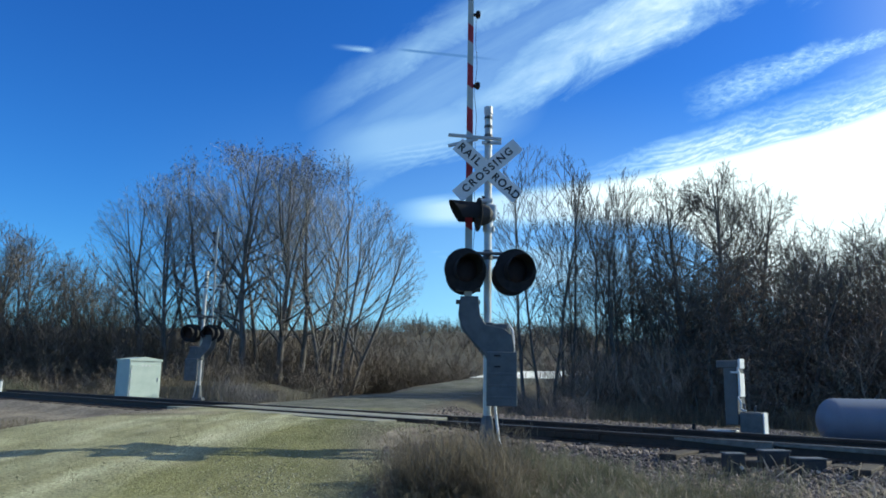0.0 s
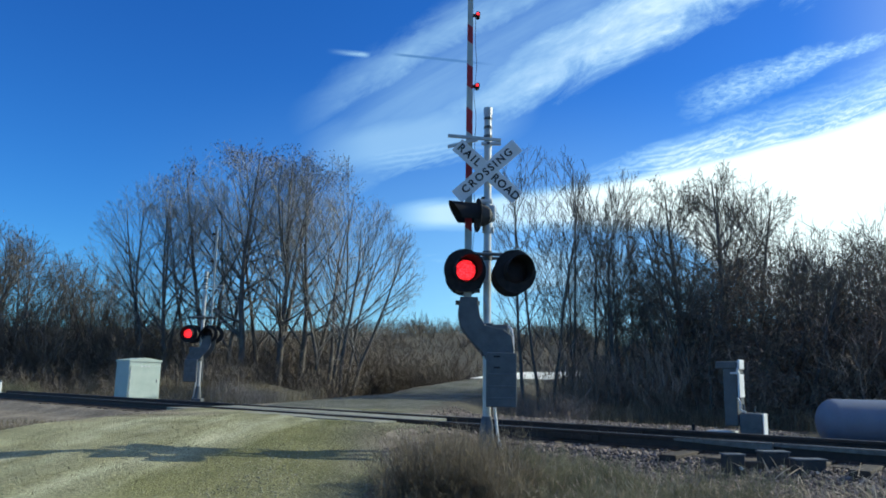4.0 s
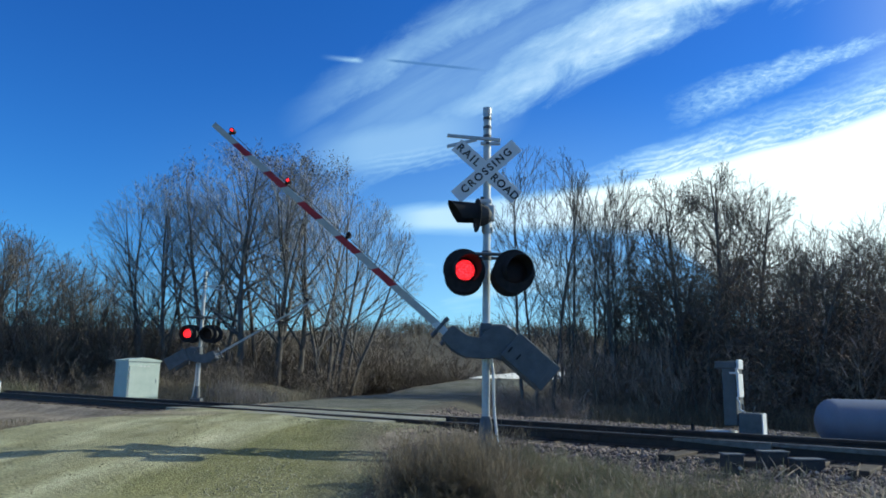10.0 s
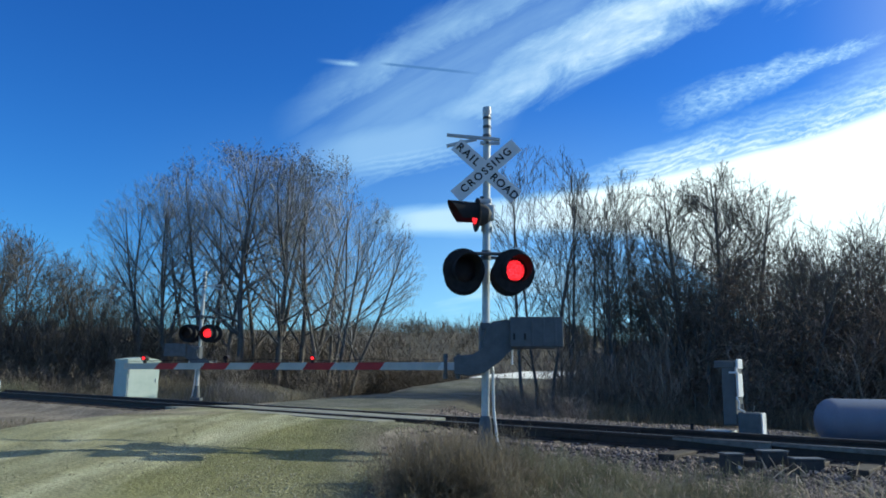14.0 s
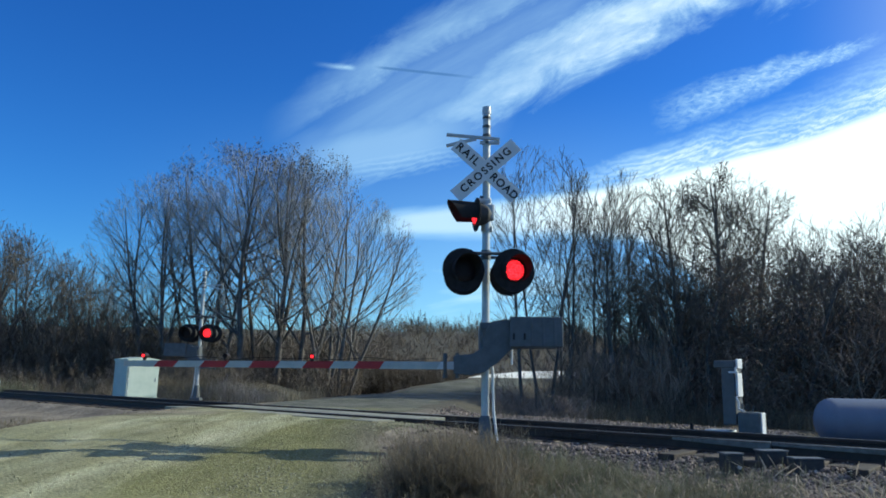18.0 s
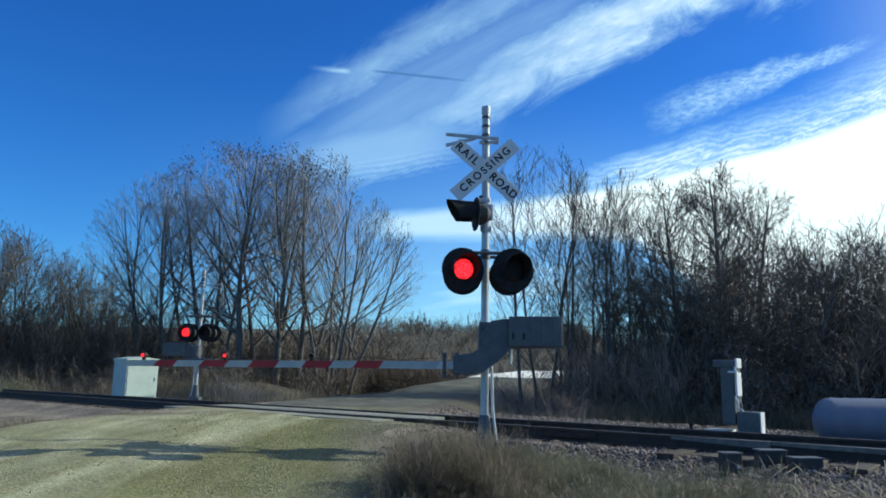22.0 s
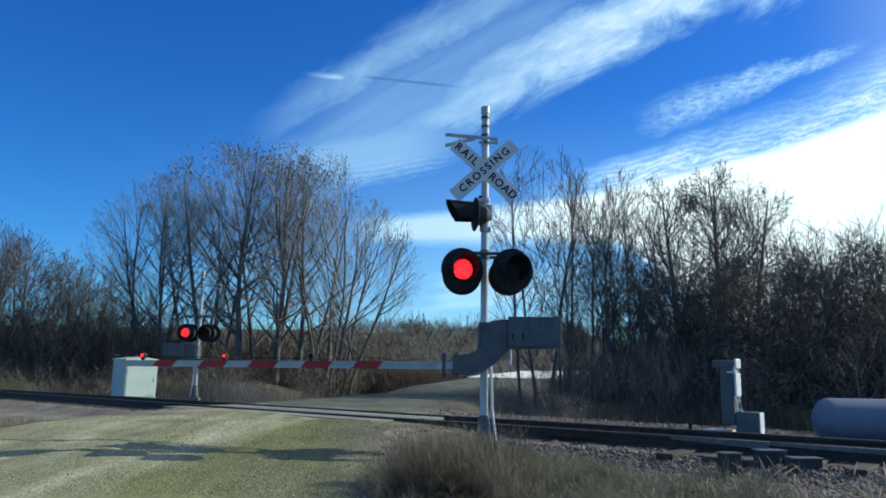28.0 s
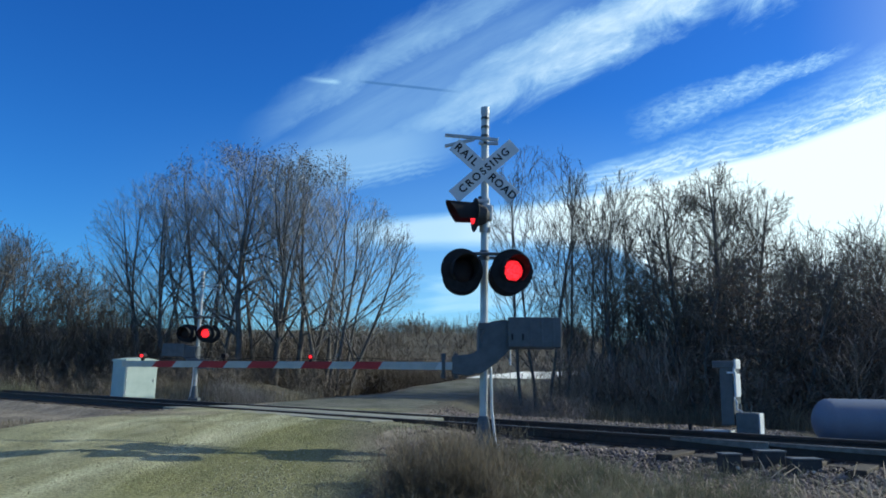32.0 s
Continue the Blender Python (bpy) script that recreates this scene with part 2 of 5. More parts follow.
def box(bm, x, y, z, sx, sy, sz, bevel=0.0, m=None):
    """A box by its centre and size, with rounded edges."""
    t = bmesh.new()
    bmesh.ops.create_cube(t, size=1, matrix=Matrix.Diagonal((sx, sy, sz, 1)))
    if bevel:
        bmesh.ops.bevel(t, geom=t.edges[:], offset=bevel, segments=2, affect="EDGES", profile=0.5)
    t.transform((m or Matrix()) @ Matrix.Translation((x, y, z)))
    me = bpy.data.meshes.new("tmp")
    t.to_mesh(me)
    t.free()
    bm.from_mesh(me)
    bpy.data.meshes.remove(me)
    return bm


def rod(bm, p, q, r, r2=None, seg=14, caps=True):
    p, q = Vector(p), Vector(q)
    d = q - p
    m = Matrix.Translation((p + q) / 2) @ d.to_track_quat("Z", "Y").to_matrix().to_4x4()
    bmesh.ops.create_cone(bm, cap_ends=caps, segments=seg, radius1=r, radius2=r if r2 is None else r2, depth=d.length, matrix=m)
    return bm


def lathe(bm, prof, seg=32, m=None):
    """A turned form: prof is a row of (radius, height) along local z."""
    rings = []
    for r, z in prof:
        rings.append([bm.verts.new((m or Matrix()) @ Vector((r * math.cos(2 * math.pi * i / seg), r * math.sin(2 * math.pi * i / seg), z))) for i in range(seg)])
    for a, b in zip(rings, rings[1:]):
        for i in range(seg):
            bm.faces.new((a[i], a[(i + 1) % seg], b[(i + 1) % seg], b[i]))
    return bm


def plate(bm, outline, y0, y1):
    """A flat plate with an outline in x and z, from y0 to y1."""
    a = [bm.verts.new((x, y0, z)) for x, z in outline]
    b = [bm.verts.new((x, y1, z)) for x, z in outline]
    bm.faces.new(a), bm.faces.new(b[::-1])
    for i in range(len(a)):
        j = (i + 1) % len(a)
        bm.faces.new((a[j], a[i], b[i], b[j]))
    bmesh.ops.recalc_face_normals(bm, faces=bm.faces[:])
    return bm


def pipe(bm, pts, r, seg=8):
    for a, b in zip(pts, pts[1:]):
        rod(bm, a, b, r, seg=seg)
    for p in pts[1:-1]:
        bmesh.ops.create_icosphere(bm, subdivisions=1, radius=r * 1.02, matrix=Matrix.Translation(p))
    return bm


def empty(name, m, label, category, group="", kind=""):
    ob = new(name)
    ob.empty_display_size = 0.2
    ob.matrix_basis = m
    return tagged(ob, label, category, group, kind)


def ground_at(x, y):
    return float(height(np.array([x], float), np.array([y], float))[0])


def tubes(P, R, sides):
    """Tubes round many lines at once: P (n, k, 3), R (n, k)."""
    n, k, _ = P.shape
    T = np.gradient(P, axis=1)
    T /= np.linalg.norm(T, axis=2, keepdims=True) + 1e-9
    ref = np.where(np.abs(T[..., 2:3]) > 0.9, np.array([1.0, 0, 0]), np.array([0, 0, 1.0]))
    A = np.cross(T, ref)
    A /= np.linalg.norm(A, axis=2, keepdims=True) + 1e-9
    B = np.cross(T, A)
    ang = np.arange(sides) * 2 * np.pi / sides
    V = P[:, :, None] + R[:, :, None, None] * (A[:, :, None] * np.cos(ang)[:, None] + B[:, :, None] * np.sin(ang)[:, None])
    i = np.arange(n * k * sides).reshape(n, k, sides)
    if sides == 2:
        return V.reshape(-1, 3), np.stack([i[:, :-1, 0], i[:, :-1, 1], i[:, 1:, 1], i[:, 1:, 0]], -1).reshape(-1, 4)
    j = np.roll(i, -1, axis=2)
    Q = np.stack([i[:, :-1], j[:, :-1], j[:, 1:], i[:, 1:]], -1)
    return V.reshape(-1, 3), Q.reshape(-1, 4)

# ---- ground, road, track ----
def sheet(xs, ys, lift=0.0, keep=None):
    gx, gy = np.meshgrid(xs, ys, indexing="ij")
    v = np.stack([gx, gy, height(gx, gy) + lift], -1)
    i = np.arange(len(xs) * len(ys)).reshape(len(xs), len(ys))
    q = np.stack([i[:-1, :-1], i[1:, :-1], i[1:, 1:], i[:-1, 1:]], -1)
    return v, q.reshape(-1, 4)


def steps(*spans):
    return np.unique(np.concatenate([np.arange(a, b + 1e-6, d) for a, b, d in spans]).round(4))


def ground_material():
    m, n, l, b = nodes_of("soil with dead grass")
    co = n.new("ShaderNodeTexCoord")

    def noise_of(scale, detail=5):
        t = n.new("ShaderNodeTexNoise")
        t.inputs["Scale"].default_value, t.inputs["Detail"].default_value = scale, detail
        l.new(co.outputs["Object"], t.inputs[0])
        return t.outputs[0]

    def ramp(src, stops):
        r = n.new("ShaderNodeValToRGB")
        while len(r.color_ramp.elements) < len(stops):
            r.color_ramp.elements.new(0.5)
        for e, (p, c) in zip(r.color_ramp.elements, stops):
            e.position, e.color = p, (*c, 1)
        l.new(src, r.inputs[0])
        return r.outputs[0]

    big = ramp(noise_of(0.35), [(0.35, (0.068, 0.061, 0.042)), (0.5, (0.09, 0.078, 0.054)), (0.68, (0.06, 0.056, 0.039))])
    small = ramp(noise_of(14), [(0.35, (0.55, 0.55, 0.55)), (0.65, (1.25, 1.25, 1.25))])
    mx = n.new("ShaderNodeMix")
    mx.data_type, mx.blend_type = "RGBA", "MULTIPLY"
    mx.inputs["Factor"].default_value = 1
    # crushed stone trodden into the soil along the track
    dist, off, near = n.new("ShaderNodeVectorMath"), n.new("ShaderNodeMath"), n.new("ShaderNodeMapRange")
    dist.operation, off.operation = "DOT_PRODUCT", "ABSOLUTE"
    dist.inputs[1].default_value = (0.645, 0.764, 0)
    shift = n.new("ShaderNodeMath")
    shift.operation, shift.inputs[1].default_value = "SUBTRACT", S_MID - 0.8
    wave = n.new("ShaderNodeMath")
    wave.operation, wave.inputs[1].default_value = "MULTIPLY_ADD", 2.6
    near.inputs["From Min"].default_value, near.inputs["From Max"].default_value = 6.2, 4.6
    l.new(co.outputs["Object"], dist.inputs[0]), l.new(dist.outputs["Value"], shift.inputs[0]), l.new(shift.outputs[0], off.inputs[0])
    l.new(noise_of(0.8), wave.inputs[0]), l.new(off.outputs[0], wave.inputs[2]), l.new(wave.outputs[0], near.inputs[0])
    stony = ramp(noise_of(1.1), [(0.35, (0.140, 0.116, 0.088)), (0.5, (0.200, 0.167, 0.127)), (0.66, (0.265, 0.225, 0.172))])
    soil = n.new("ShaderNodeMix")
    soil.data_type = "RGBA"
    l.new(near.outputs[0], soil.inputs["Factor"]), l.new(big, soil.inputs["A"]), l.new(stony, soil.inputs["B"])
    l.new(soil.outputs["Result"], mx.inputs["A"]), l.new(small, mx.inputs["B"])
    l.new(mx.outputs["Result"], b.inputs["Base Color"])
    b.inputs["Roughness"].default_value = 0.95
    bp = n.new("ShaderNodeBump")
    bp.inputs["Strength"].default_value, bp.inputs["Distance"].default_value = 0.7, 0.03
    l.new(noise_of(26), bp.inputs["Height"]), l.new(bp.outputs[0], b.inputs["Normal"])
    return m


def road_material():
    """Gravel: pale rolled wheel paths on the driven side, greener loose gravel towards the verge. The lane map runs from -1 to 1 across the road."""
    m, n, l, b = nodes_of("rolled gravel")
    co, uv, sep = n.new("ShaderNodeTexCoord"), n.new("ShaderNodeUVMap"), n.new("ShaderNodeSeparateXYZ")
    uv.uv_map = "lane"
    l.new(uv.outputs[0], sep.inputs[0])

    def noise_of(scale, detail=5, stretch=(1, 1, 1)):
        mp, t = n.new("ShaderNodeMapping"), n.new("ShaderNodeTexNoise")
        mp.inputs["Scale"].default_value = stretch
        mp.inputs["Rotation"].default_value = (0, 0, radians(5))
        t.inputs["Scale"].default_value, t.inputs["Detail"].default_value = scale, detail
        l.new(co.outputs["Object"], mp.inputs[0]), l.new(mp.outputs[0], t.inputs[0])
        return t.outputs[0]

    def op(kind, *args):
        k = n.new("ShaderNodeMath")
        k.operation = kind
        for i, a in enumerate(args):
            if isinstance(a, (int, float)):
                k.inputs[i].default_value = a
            else:
                l.new(a, k.inputs[i])
        return k.outputs[0]

    def ramp(src, stops):
        r = n.new("ShaderNodeValToRGB")
        while len(r.color_ramp.elements) < len(stops):
            r.color_ramp.elements.new(0.5)
        for e, (p, c) in zip(r.color_ramp.elements, stops):
            e.position, e.color = p, (*c, 1)
        l.new(src, r.inputs[0])
        return r.outputs[0]

    def times(a, b2_, blend="MULTIPLY"):
        mx = n.new("ShaderNodeMix")
        mx.data_type, mx.blend_type = "RGBA", blend
        mx.inputs["Factor"].default_value = 1
        l.new(a, mx.inputs["A"]), l.new(b2_, mx.inputs["B"])
        return mx.outputs["Result"]

    across = op("MULTIPLY_ADD", op("SUBTRACT", noise_of(0.9, 4, (1, 0.25, 1)), 0.5), 0.55, op("MULTIPLY_ADD", sep.outputs[0], 0.5, 0.5))
    lanes = ramp(across, [(0.20, (0.295, 0.28, 0.165)), (0.34, (0.40, 0.39, 0.255)), (0.44, (0.27, 0.262, 0.15)), (0.53, (0.415, 0.405, 0.27)),
                          (0.62, (0.335, 0.33, 0.20)), (0.70, (0.19, 0.188, 0.085)), (0.80, (0.225, 0.22, 0.115)), (0.90, (0.17, 0.165, 0.105)), (1.0, (0.22, 0.20, 0.15))])
    streak = ramp(noise_of(2.6, 4, (1, 0.12, 1)), [(0.32, (0.80, 0.80, 0.78)), (0.66, (1.18, 1.18, 1.18))])
    grit = ramp(noise_of(30, 6), [(0.30, (0.60, 0.60, 0.59)), (0.5, (1.0, 0.99, 0.98)), (0.70, (1.34, 1.33, 1.31))])
    patch = ramp(noise_of(0.55, 7), [(0.38, (0.76, 0.77, 0.72)), (0.5, (1.0, 1.0, 1.0)), (0.64, (1.12, 1.11, 1.10))])
    # beyond the track grey paving, with the trees' shade put into its colour
    grey = ramp(noise_of(1.6, 5), [(0.35, (0.112, 0.115, 0.098)), (0.65, (0.165, 0.168, 0.142))])
    pave_shade = n.new("ShaderNodeMapRange")
    pave_shade.inputs["From Min"].default_value, pave_shade.inputs["From Max"].default_value = 1.62, 1.95
    l.new(op("MULTIPLY_ADD", noise_of(1.2, 4), 0.5, op("SUBTRACT", sep.outputs[1], 0.25)), pave_shade.inputs[0])
    base = n.new("ShaderNodeMix")
    base.data_type = "RGBA"
    l.new(pave_shade.outputs[0], base.inputs["Factor"]), l.new(times(lanes, streak), base.inputs["A"]), l.new(grey, base.inputs["B"])
    # trodden stone beside the driven way, where the road widens towards the rails
    spot, rim, edge_of = n.new("ShaderNodeSeparateXYZ"), n.new("ShaderNodeMapRange"), n.new("ShaderNodeMix")
    l.new(co.outputs["Object"], spot.inputs[0])
    along = op("SUBTRACT", op("MULTIPLY", spot.outputs[1], 0.645), op("MULTIPLY", spot.outputs[0], 0.764))
    rim.inputs["From Min"].default_value, rim.inputs["From Max"].default_value = 12.7, 14.2
    l.new(op("MULTIPLY_ADD", op("SUBTRACT", noise_of(0.9, 4), 0.5), 2.2, op("SUBTRACT", along, op("MULTIPLY", op("MAXIMUM", op("SUBTRACT", spot.outputs[1], 15.2), 0.0), 1.6))), rim.inputs[0])
    edge_of.data_type = "RGBA"
    dust = ramp(noise_of(1.1), [(0.35, (0.165, 0.135, 0.108)), (0.5, (0.225, 0.187, 0.150)), (0.66, (0.29, 0.25, 0.20))])
    l.new(rim.outputs[0], edge_of.inputs["Factor"]), l.new(base.outputs["Result"], edge_of.inputs["A"]), l.new(dust, edge_of.inputs["B"])
    l.new(times(times(edge_of.outputs["Result"], grit), patch), b.inputs["Base Color"])
    b.inputs["Roughness"].default_value = 0.93
    b.inputs["Specular IOR Level"].default_value = 0.2
    loose = op("MULTIPLY_ADD", noise_of(17, 5), ramp(across, [(0.60, (0.15, 0.15, 0.15)), (0.75, (1.3, 1.3, 1.3))]), noise_of(60, 4))
    bp = n.new("ShaderNodeBump")
    bp.inputs["Strength"].default_value, bp.inputs["Distance"].default_value = 0.9, 0.04
    l.new(loose, bp.inputs["Height"]), l.new(bp.outputs[0], b.inputs["Normal"])
    return m


gv, gq = sheet(steps((-3000, -200, 400), (-200, -40, 10), (-40, -14, 1.0), (-14, 8, 0.22), (8, 30, 0.7), (30, 200, 10), (200, 3000, 400)),
               steps((-3000, -200, 400), (-200, -20, 12), (-20, 4, 1.5), (4, 26, 0.22), (26, 60, 0.8), (60, 300, 10), (300, 3900, 400)))
ground = new("ground", mesh_from("ground", gv, gq, ground_material(), smooth=True))
tagged(ground, "dry brown ground with dead grass beside the track", "ground", kind="structure")

# the road follows its middle line, a little proud of the ground, with a wavering edge
ry = steps((-30, 4, 1.0), (4, 26, 0.15), (26, 90, 0.6))
rt = np.linspace(-1, 1, 61)
mid, half = road_mid(ry)[:, None], np.interp(ry, ROAD_Y, ROAD_W)[:, None]
rx = mid + rt[None] * (half + 0.25 * wob(ry * 1.3, ry * 0.4)[:, None])
yy = np.repeat(ry[:, None], 61, 1)
rx = rx + 0.45 * (1 - sm(8.5, 11.5, yy)) * np.clip(rt, 0, 1)[None] - 3.2 * (1 - sm(15, 21, yy)) * np.clip(-rt, 0, 1)[None] ** 1.0
lift = 0.02 - 0.05 * np.abs(rt)[None] ** 8 + 0.008 * wob(rx * 4, yy * 0.7)
rv = np.stack([rx, yy, height(rx, yy) + lift], -1)
ri = np.arange(rv.shape[0] * 61).reshape(rv.shape[0], 61)
rq = np.stack([ri[:-1, :-1], ri[:-1, 1:], ri[1:, 1:], ri[1:, :-1]], -1).reshape(-1, 4)
road_mesh = mesh_from("road", rv, rq, road_material(), smooth=True)
lane = road_mesh.uv_layers.new(name="lane")
lane.data.foreach_set("uv", np.stack([np.broadcast_to(rt[None], rx.shape), yy * 0.1], -1).reshape(-1, 2)[rq.ravel()].astype(np.float32).ravel())
road = new("road", road_mesh)
tagged(road, "pale gravel road with wheel tracks over the crossing", "road", kind="structure")


TRACK = Matrix(((U.x, N2.x, 0, 0), (U.y, N2.y, 0, 0), (0, 0, 1, 0), (0, 0, 0, 1)))  # local x along, y across


def rail_profile():
    half = [(0.0, -0.178), (0.07, -0.178), (0.07, -0.168), (0.012, -0.148), (0.009, -0.05), (0.036, -0.04), (0.037, -0.008), (0.028, 0.0)]
    return half + [(-a, b) for a, b in half[:0:-1]]


def build_track():
    track = empty("railway_track", TRACK @ Matrix.Translation((0, S_MID, 0)), "single railway track with rusty rails on timber sleepers", "track", kind="structure")
    for side in (-1, 1):
        prof = rail_profile()
        bm = bmesh.new()
        a = [bm.verts.new((-30, side * GAUGE / 2 + y, z)) for y, z in prof]
        b = [bm.verts.new((75, side * GAUGE / 2 + y, z)) for y, z in prof]
        for i in range(len(a)):
            bm.faces.new((a[i], a[(i + 1) % len(a)], b[(i + 1) % len(a)], b[i]))
        bm.faces.new(a), bm.faces.new(b)
        bmesh.ops.recalc_face_normals(bm, faces=bm.faces[:])
        rail = part("rail", bm, M_RAIL, track)
        bm = bmesh.new()
        box(bm, 22.5, side * GAUGE / 2, 0.003, 105, 0.054, 0.004)
        part("rail_head", bm, M_HEAD, rail, "worn grey running surface")
        if side < 0:
            # pale points of the turnout lying against the near rail
            for w0, w1, z in ((0.0, 3.22, 0.012), (3.0, 4.3, 0.004)):
                bm = bmesh.new()
                a = [bm.verts.new((w0, -GAUGE / 2 - 0.062 + y, z + h)) for y, h in ((0, -0.10), (0, 0), (0.05, 0.006), (0.05, -0.10))]
                b = [bm.verts.new((w1, -GAUGE / 2 - 0.062 + y, z + h)) for y, h in ((0.02, -0.05), (0.02, -0.02), (0.05, -0.014), (0.05, -0.05))]
                for i in range(4):
                    bm.faces.new((a[i], a[(i + 1) % 4], b[(i + 1) % 4], b[i]))
                bm.faces.new(a), bm.faces.new(b)
                bmesh.ops.recalc_face_normals(bm, faces=bm.faces[:])
                part("switch_point", bm, M_HEAD, rail, "pale worn steel switch point")
        # joint bars where the rail lengths meet
        for w in (-6.1, 5.9):
            bm = bmesh.new()
            box(bm, w, side * GAUGE / 2 - 0.035, -0.09, 0.9, 0.022, 0.08, 0.006)
            for k in range(-2, 3):
                rod(bm, (w + k * 0.16, side * GAUGE / 2 - 0.03, -0.09), (w + k * 0.16, side * GAUGE / 2 - 0.07, -0.09), 0.018, seg=6)
            part("joint_bar", bm, M_RAIL, rail)
    bm = bmesh.new()
    box(bm, 0, 0, -0.27, 0.23, 2.6, 0.18, 0.012)
    tie = part("sleeper", bm, M_TIE, track)
    rnd = random.Random(4)
    for k in range(-34, 110):
        w = k * 0.53
        ob = tie if k == -34 else new("sleeper", tie.data)
        ob.parent = track
        ob.matrix_basis = pose(w + rnd.uniform(-0.03, 0.03), rnd.uniform(-0.06, 0.06), rnd.uniform(-0.012, 0.006), 0, 0, rnd.uniform(-1.2, 1.2))
    bm = bmesh.new()
    box(bm, 0, 0, -0.27, 0.22, 3.0, 0.18, 0.012)
    long_tie = part("switch_sleeper", bm, M_TIE, track, "long weathered timber sleeper of the turnout")
    for i, w in enumerate((1.86, 2.39, 2.92, 3.45, 3.98)):
        ob = long_tie if i == 0 else new("switch_sleeper", long_tie.data)
        ob.parent = track
        ob.matrix_basis = pose(w, -0.22 + 0.08 * (i % 2), 0.03, 0, 0, 0.6 * (i % 3) - 0.6)
    # concrete panels of the crossing, between and outside the rails
    panel_mesh = {}
    for y0, y1 in ((-1.42, -0.83), (-0.60, -0.02), (0.02, 0.60), (0.83, 1.42)):
        for k in range(3):
            wid = 2.30
            w0 = 9.5 + k * (wid + 0.02)
            key = round(y1 - y0, 3)
            if key not in panel_mesh:
                bm = bmesh.new()
                box(bm, 0, 0, 0, wid, y1 - y0, 0.2, 0.012)
                ob = part("crossing_panel", bm, M_PANEL, track)
                panel_mesh[key] = ob.data
            else:
                ob = new("crossing_panel", panel_mesh[key])
                ob.parent = track
            ob.matrix_basis = pose(w0 + wid / 2, (y0 + y1) / 2, -0.125 + rnd.uniform(-0.008, 0.004), rnd.uniform(-0.3, 0.3), rnd.uniform(-0.15, 0.15), 0)
    return track


build_track()


# ---- crossing signals ----
def words(name, text, size, m, parent, material, spacing=1.0):
    cu = bpy.data.curves.new(name, "FONT")
    cu.body, cu.size, cu.extrude, cu.align_x, cu.align_y, cu.space_character = text, size, 0.0015, "CENTER", "CENTER", spacing
    cu.offset = 0.004
    ob = bpy.data.objects.new("tmp", cu)
    scene.collection.objects.link(ob)
    bpy.context.view_layer.update()
    me = bpy.data.meshes.new_from_object(ob)
    bpy.data.objects.remove(ob)
    me.materials.clear()
    me.materials.append(material)
    out = new(name, me)
    out.parent = parent
    out.matrix_basis = m
    return out


def lamp(parent, m, board=0.31, lit=None, tube=False):
    """A flashing lamp facing local -y: housing with black backboard, visor, dark lens and the glowing disc behind it."""
    turn = pose(0, 0, 0, 90)
    bm = bmesh.new()
    lathe(bm, [(0.0, -0.20), (0.07, -0.20), (0.14, -0.13), (0.168, -0.02), (0.170, 0.006), (0.170, 0.029)], 28, turn)
    rod(bm, (0, 0.06, 0.10), (0, 0.06, 0.28), 0.028)
    body = part("flashing_lamp", bm, M_IRON, parent, "flashing red crossing lamp with black backboard", m, smooth=False)
    bm = bmesh.new()
    lathe(bm, [(0.172, 0.012), (board - 0.012, 0.006), (board, 0.014), (board, 0.022), (board - 0.012, 0.018), (0.172, 0.022), (0.172, 0.012)], 40, turn)
    part("backboard", bm, M_BLACK, body)
    # visor: a hood over the upper three quarters, longest at its top
    bm = bmesh.new()
    seg, rows = 30, []
    for i in range(seg + 1):
        a = radians(-28 + 236 * i / seg if tube else -52 + 284 * i / seg)
        reach = (0.31 + 0.12 * math.sin(a)) if tube else 0.09 + 0.24 * max(0.0, math.sin(a) * 0.5 + 0.5) ** 0.8
        rows.append([bm.verts.new((r * math.cos(a), y, r * math.sin(a))) for r, y in ((0.182, -0.02), (0.187 + 0.02 * reach, -0.02 - reach), (0.181 + 0.02 * reach, -0.02 - reach), (0.176, -0.02))])
    for a, b in zip(rows, rows[1:]):
        for i in range(3):
            bm.faces.new((a[i], a[i + 1], b[i + 1], b[i]))
    part("visor", bm, M_BLACK, body)
    bm = bmesh.new()
    lathe(bm, [(0.0, 0.052), (0.07, 0.050), (0.125, 0.043), (0.166, 0.028), (0.1735, 0.020)], 32, turn)
    part("lens", bm, M_LENS, body, "dark red lens", smooth=True)
    bm = bmesh.new()
    lathe(bm, [(0.0, 0.056), (0.07, 0.055), (0.12, 0.049), (0.145, 0.040), (0.138, 0.022)], 32, turn)
    disc = part("lit_disc", bm, M_LED, body, "glowing red lamp disc", pose(0, 0.075, 0))
    if lit is not None:
        lit.append(disc)
    return body


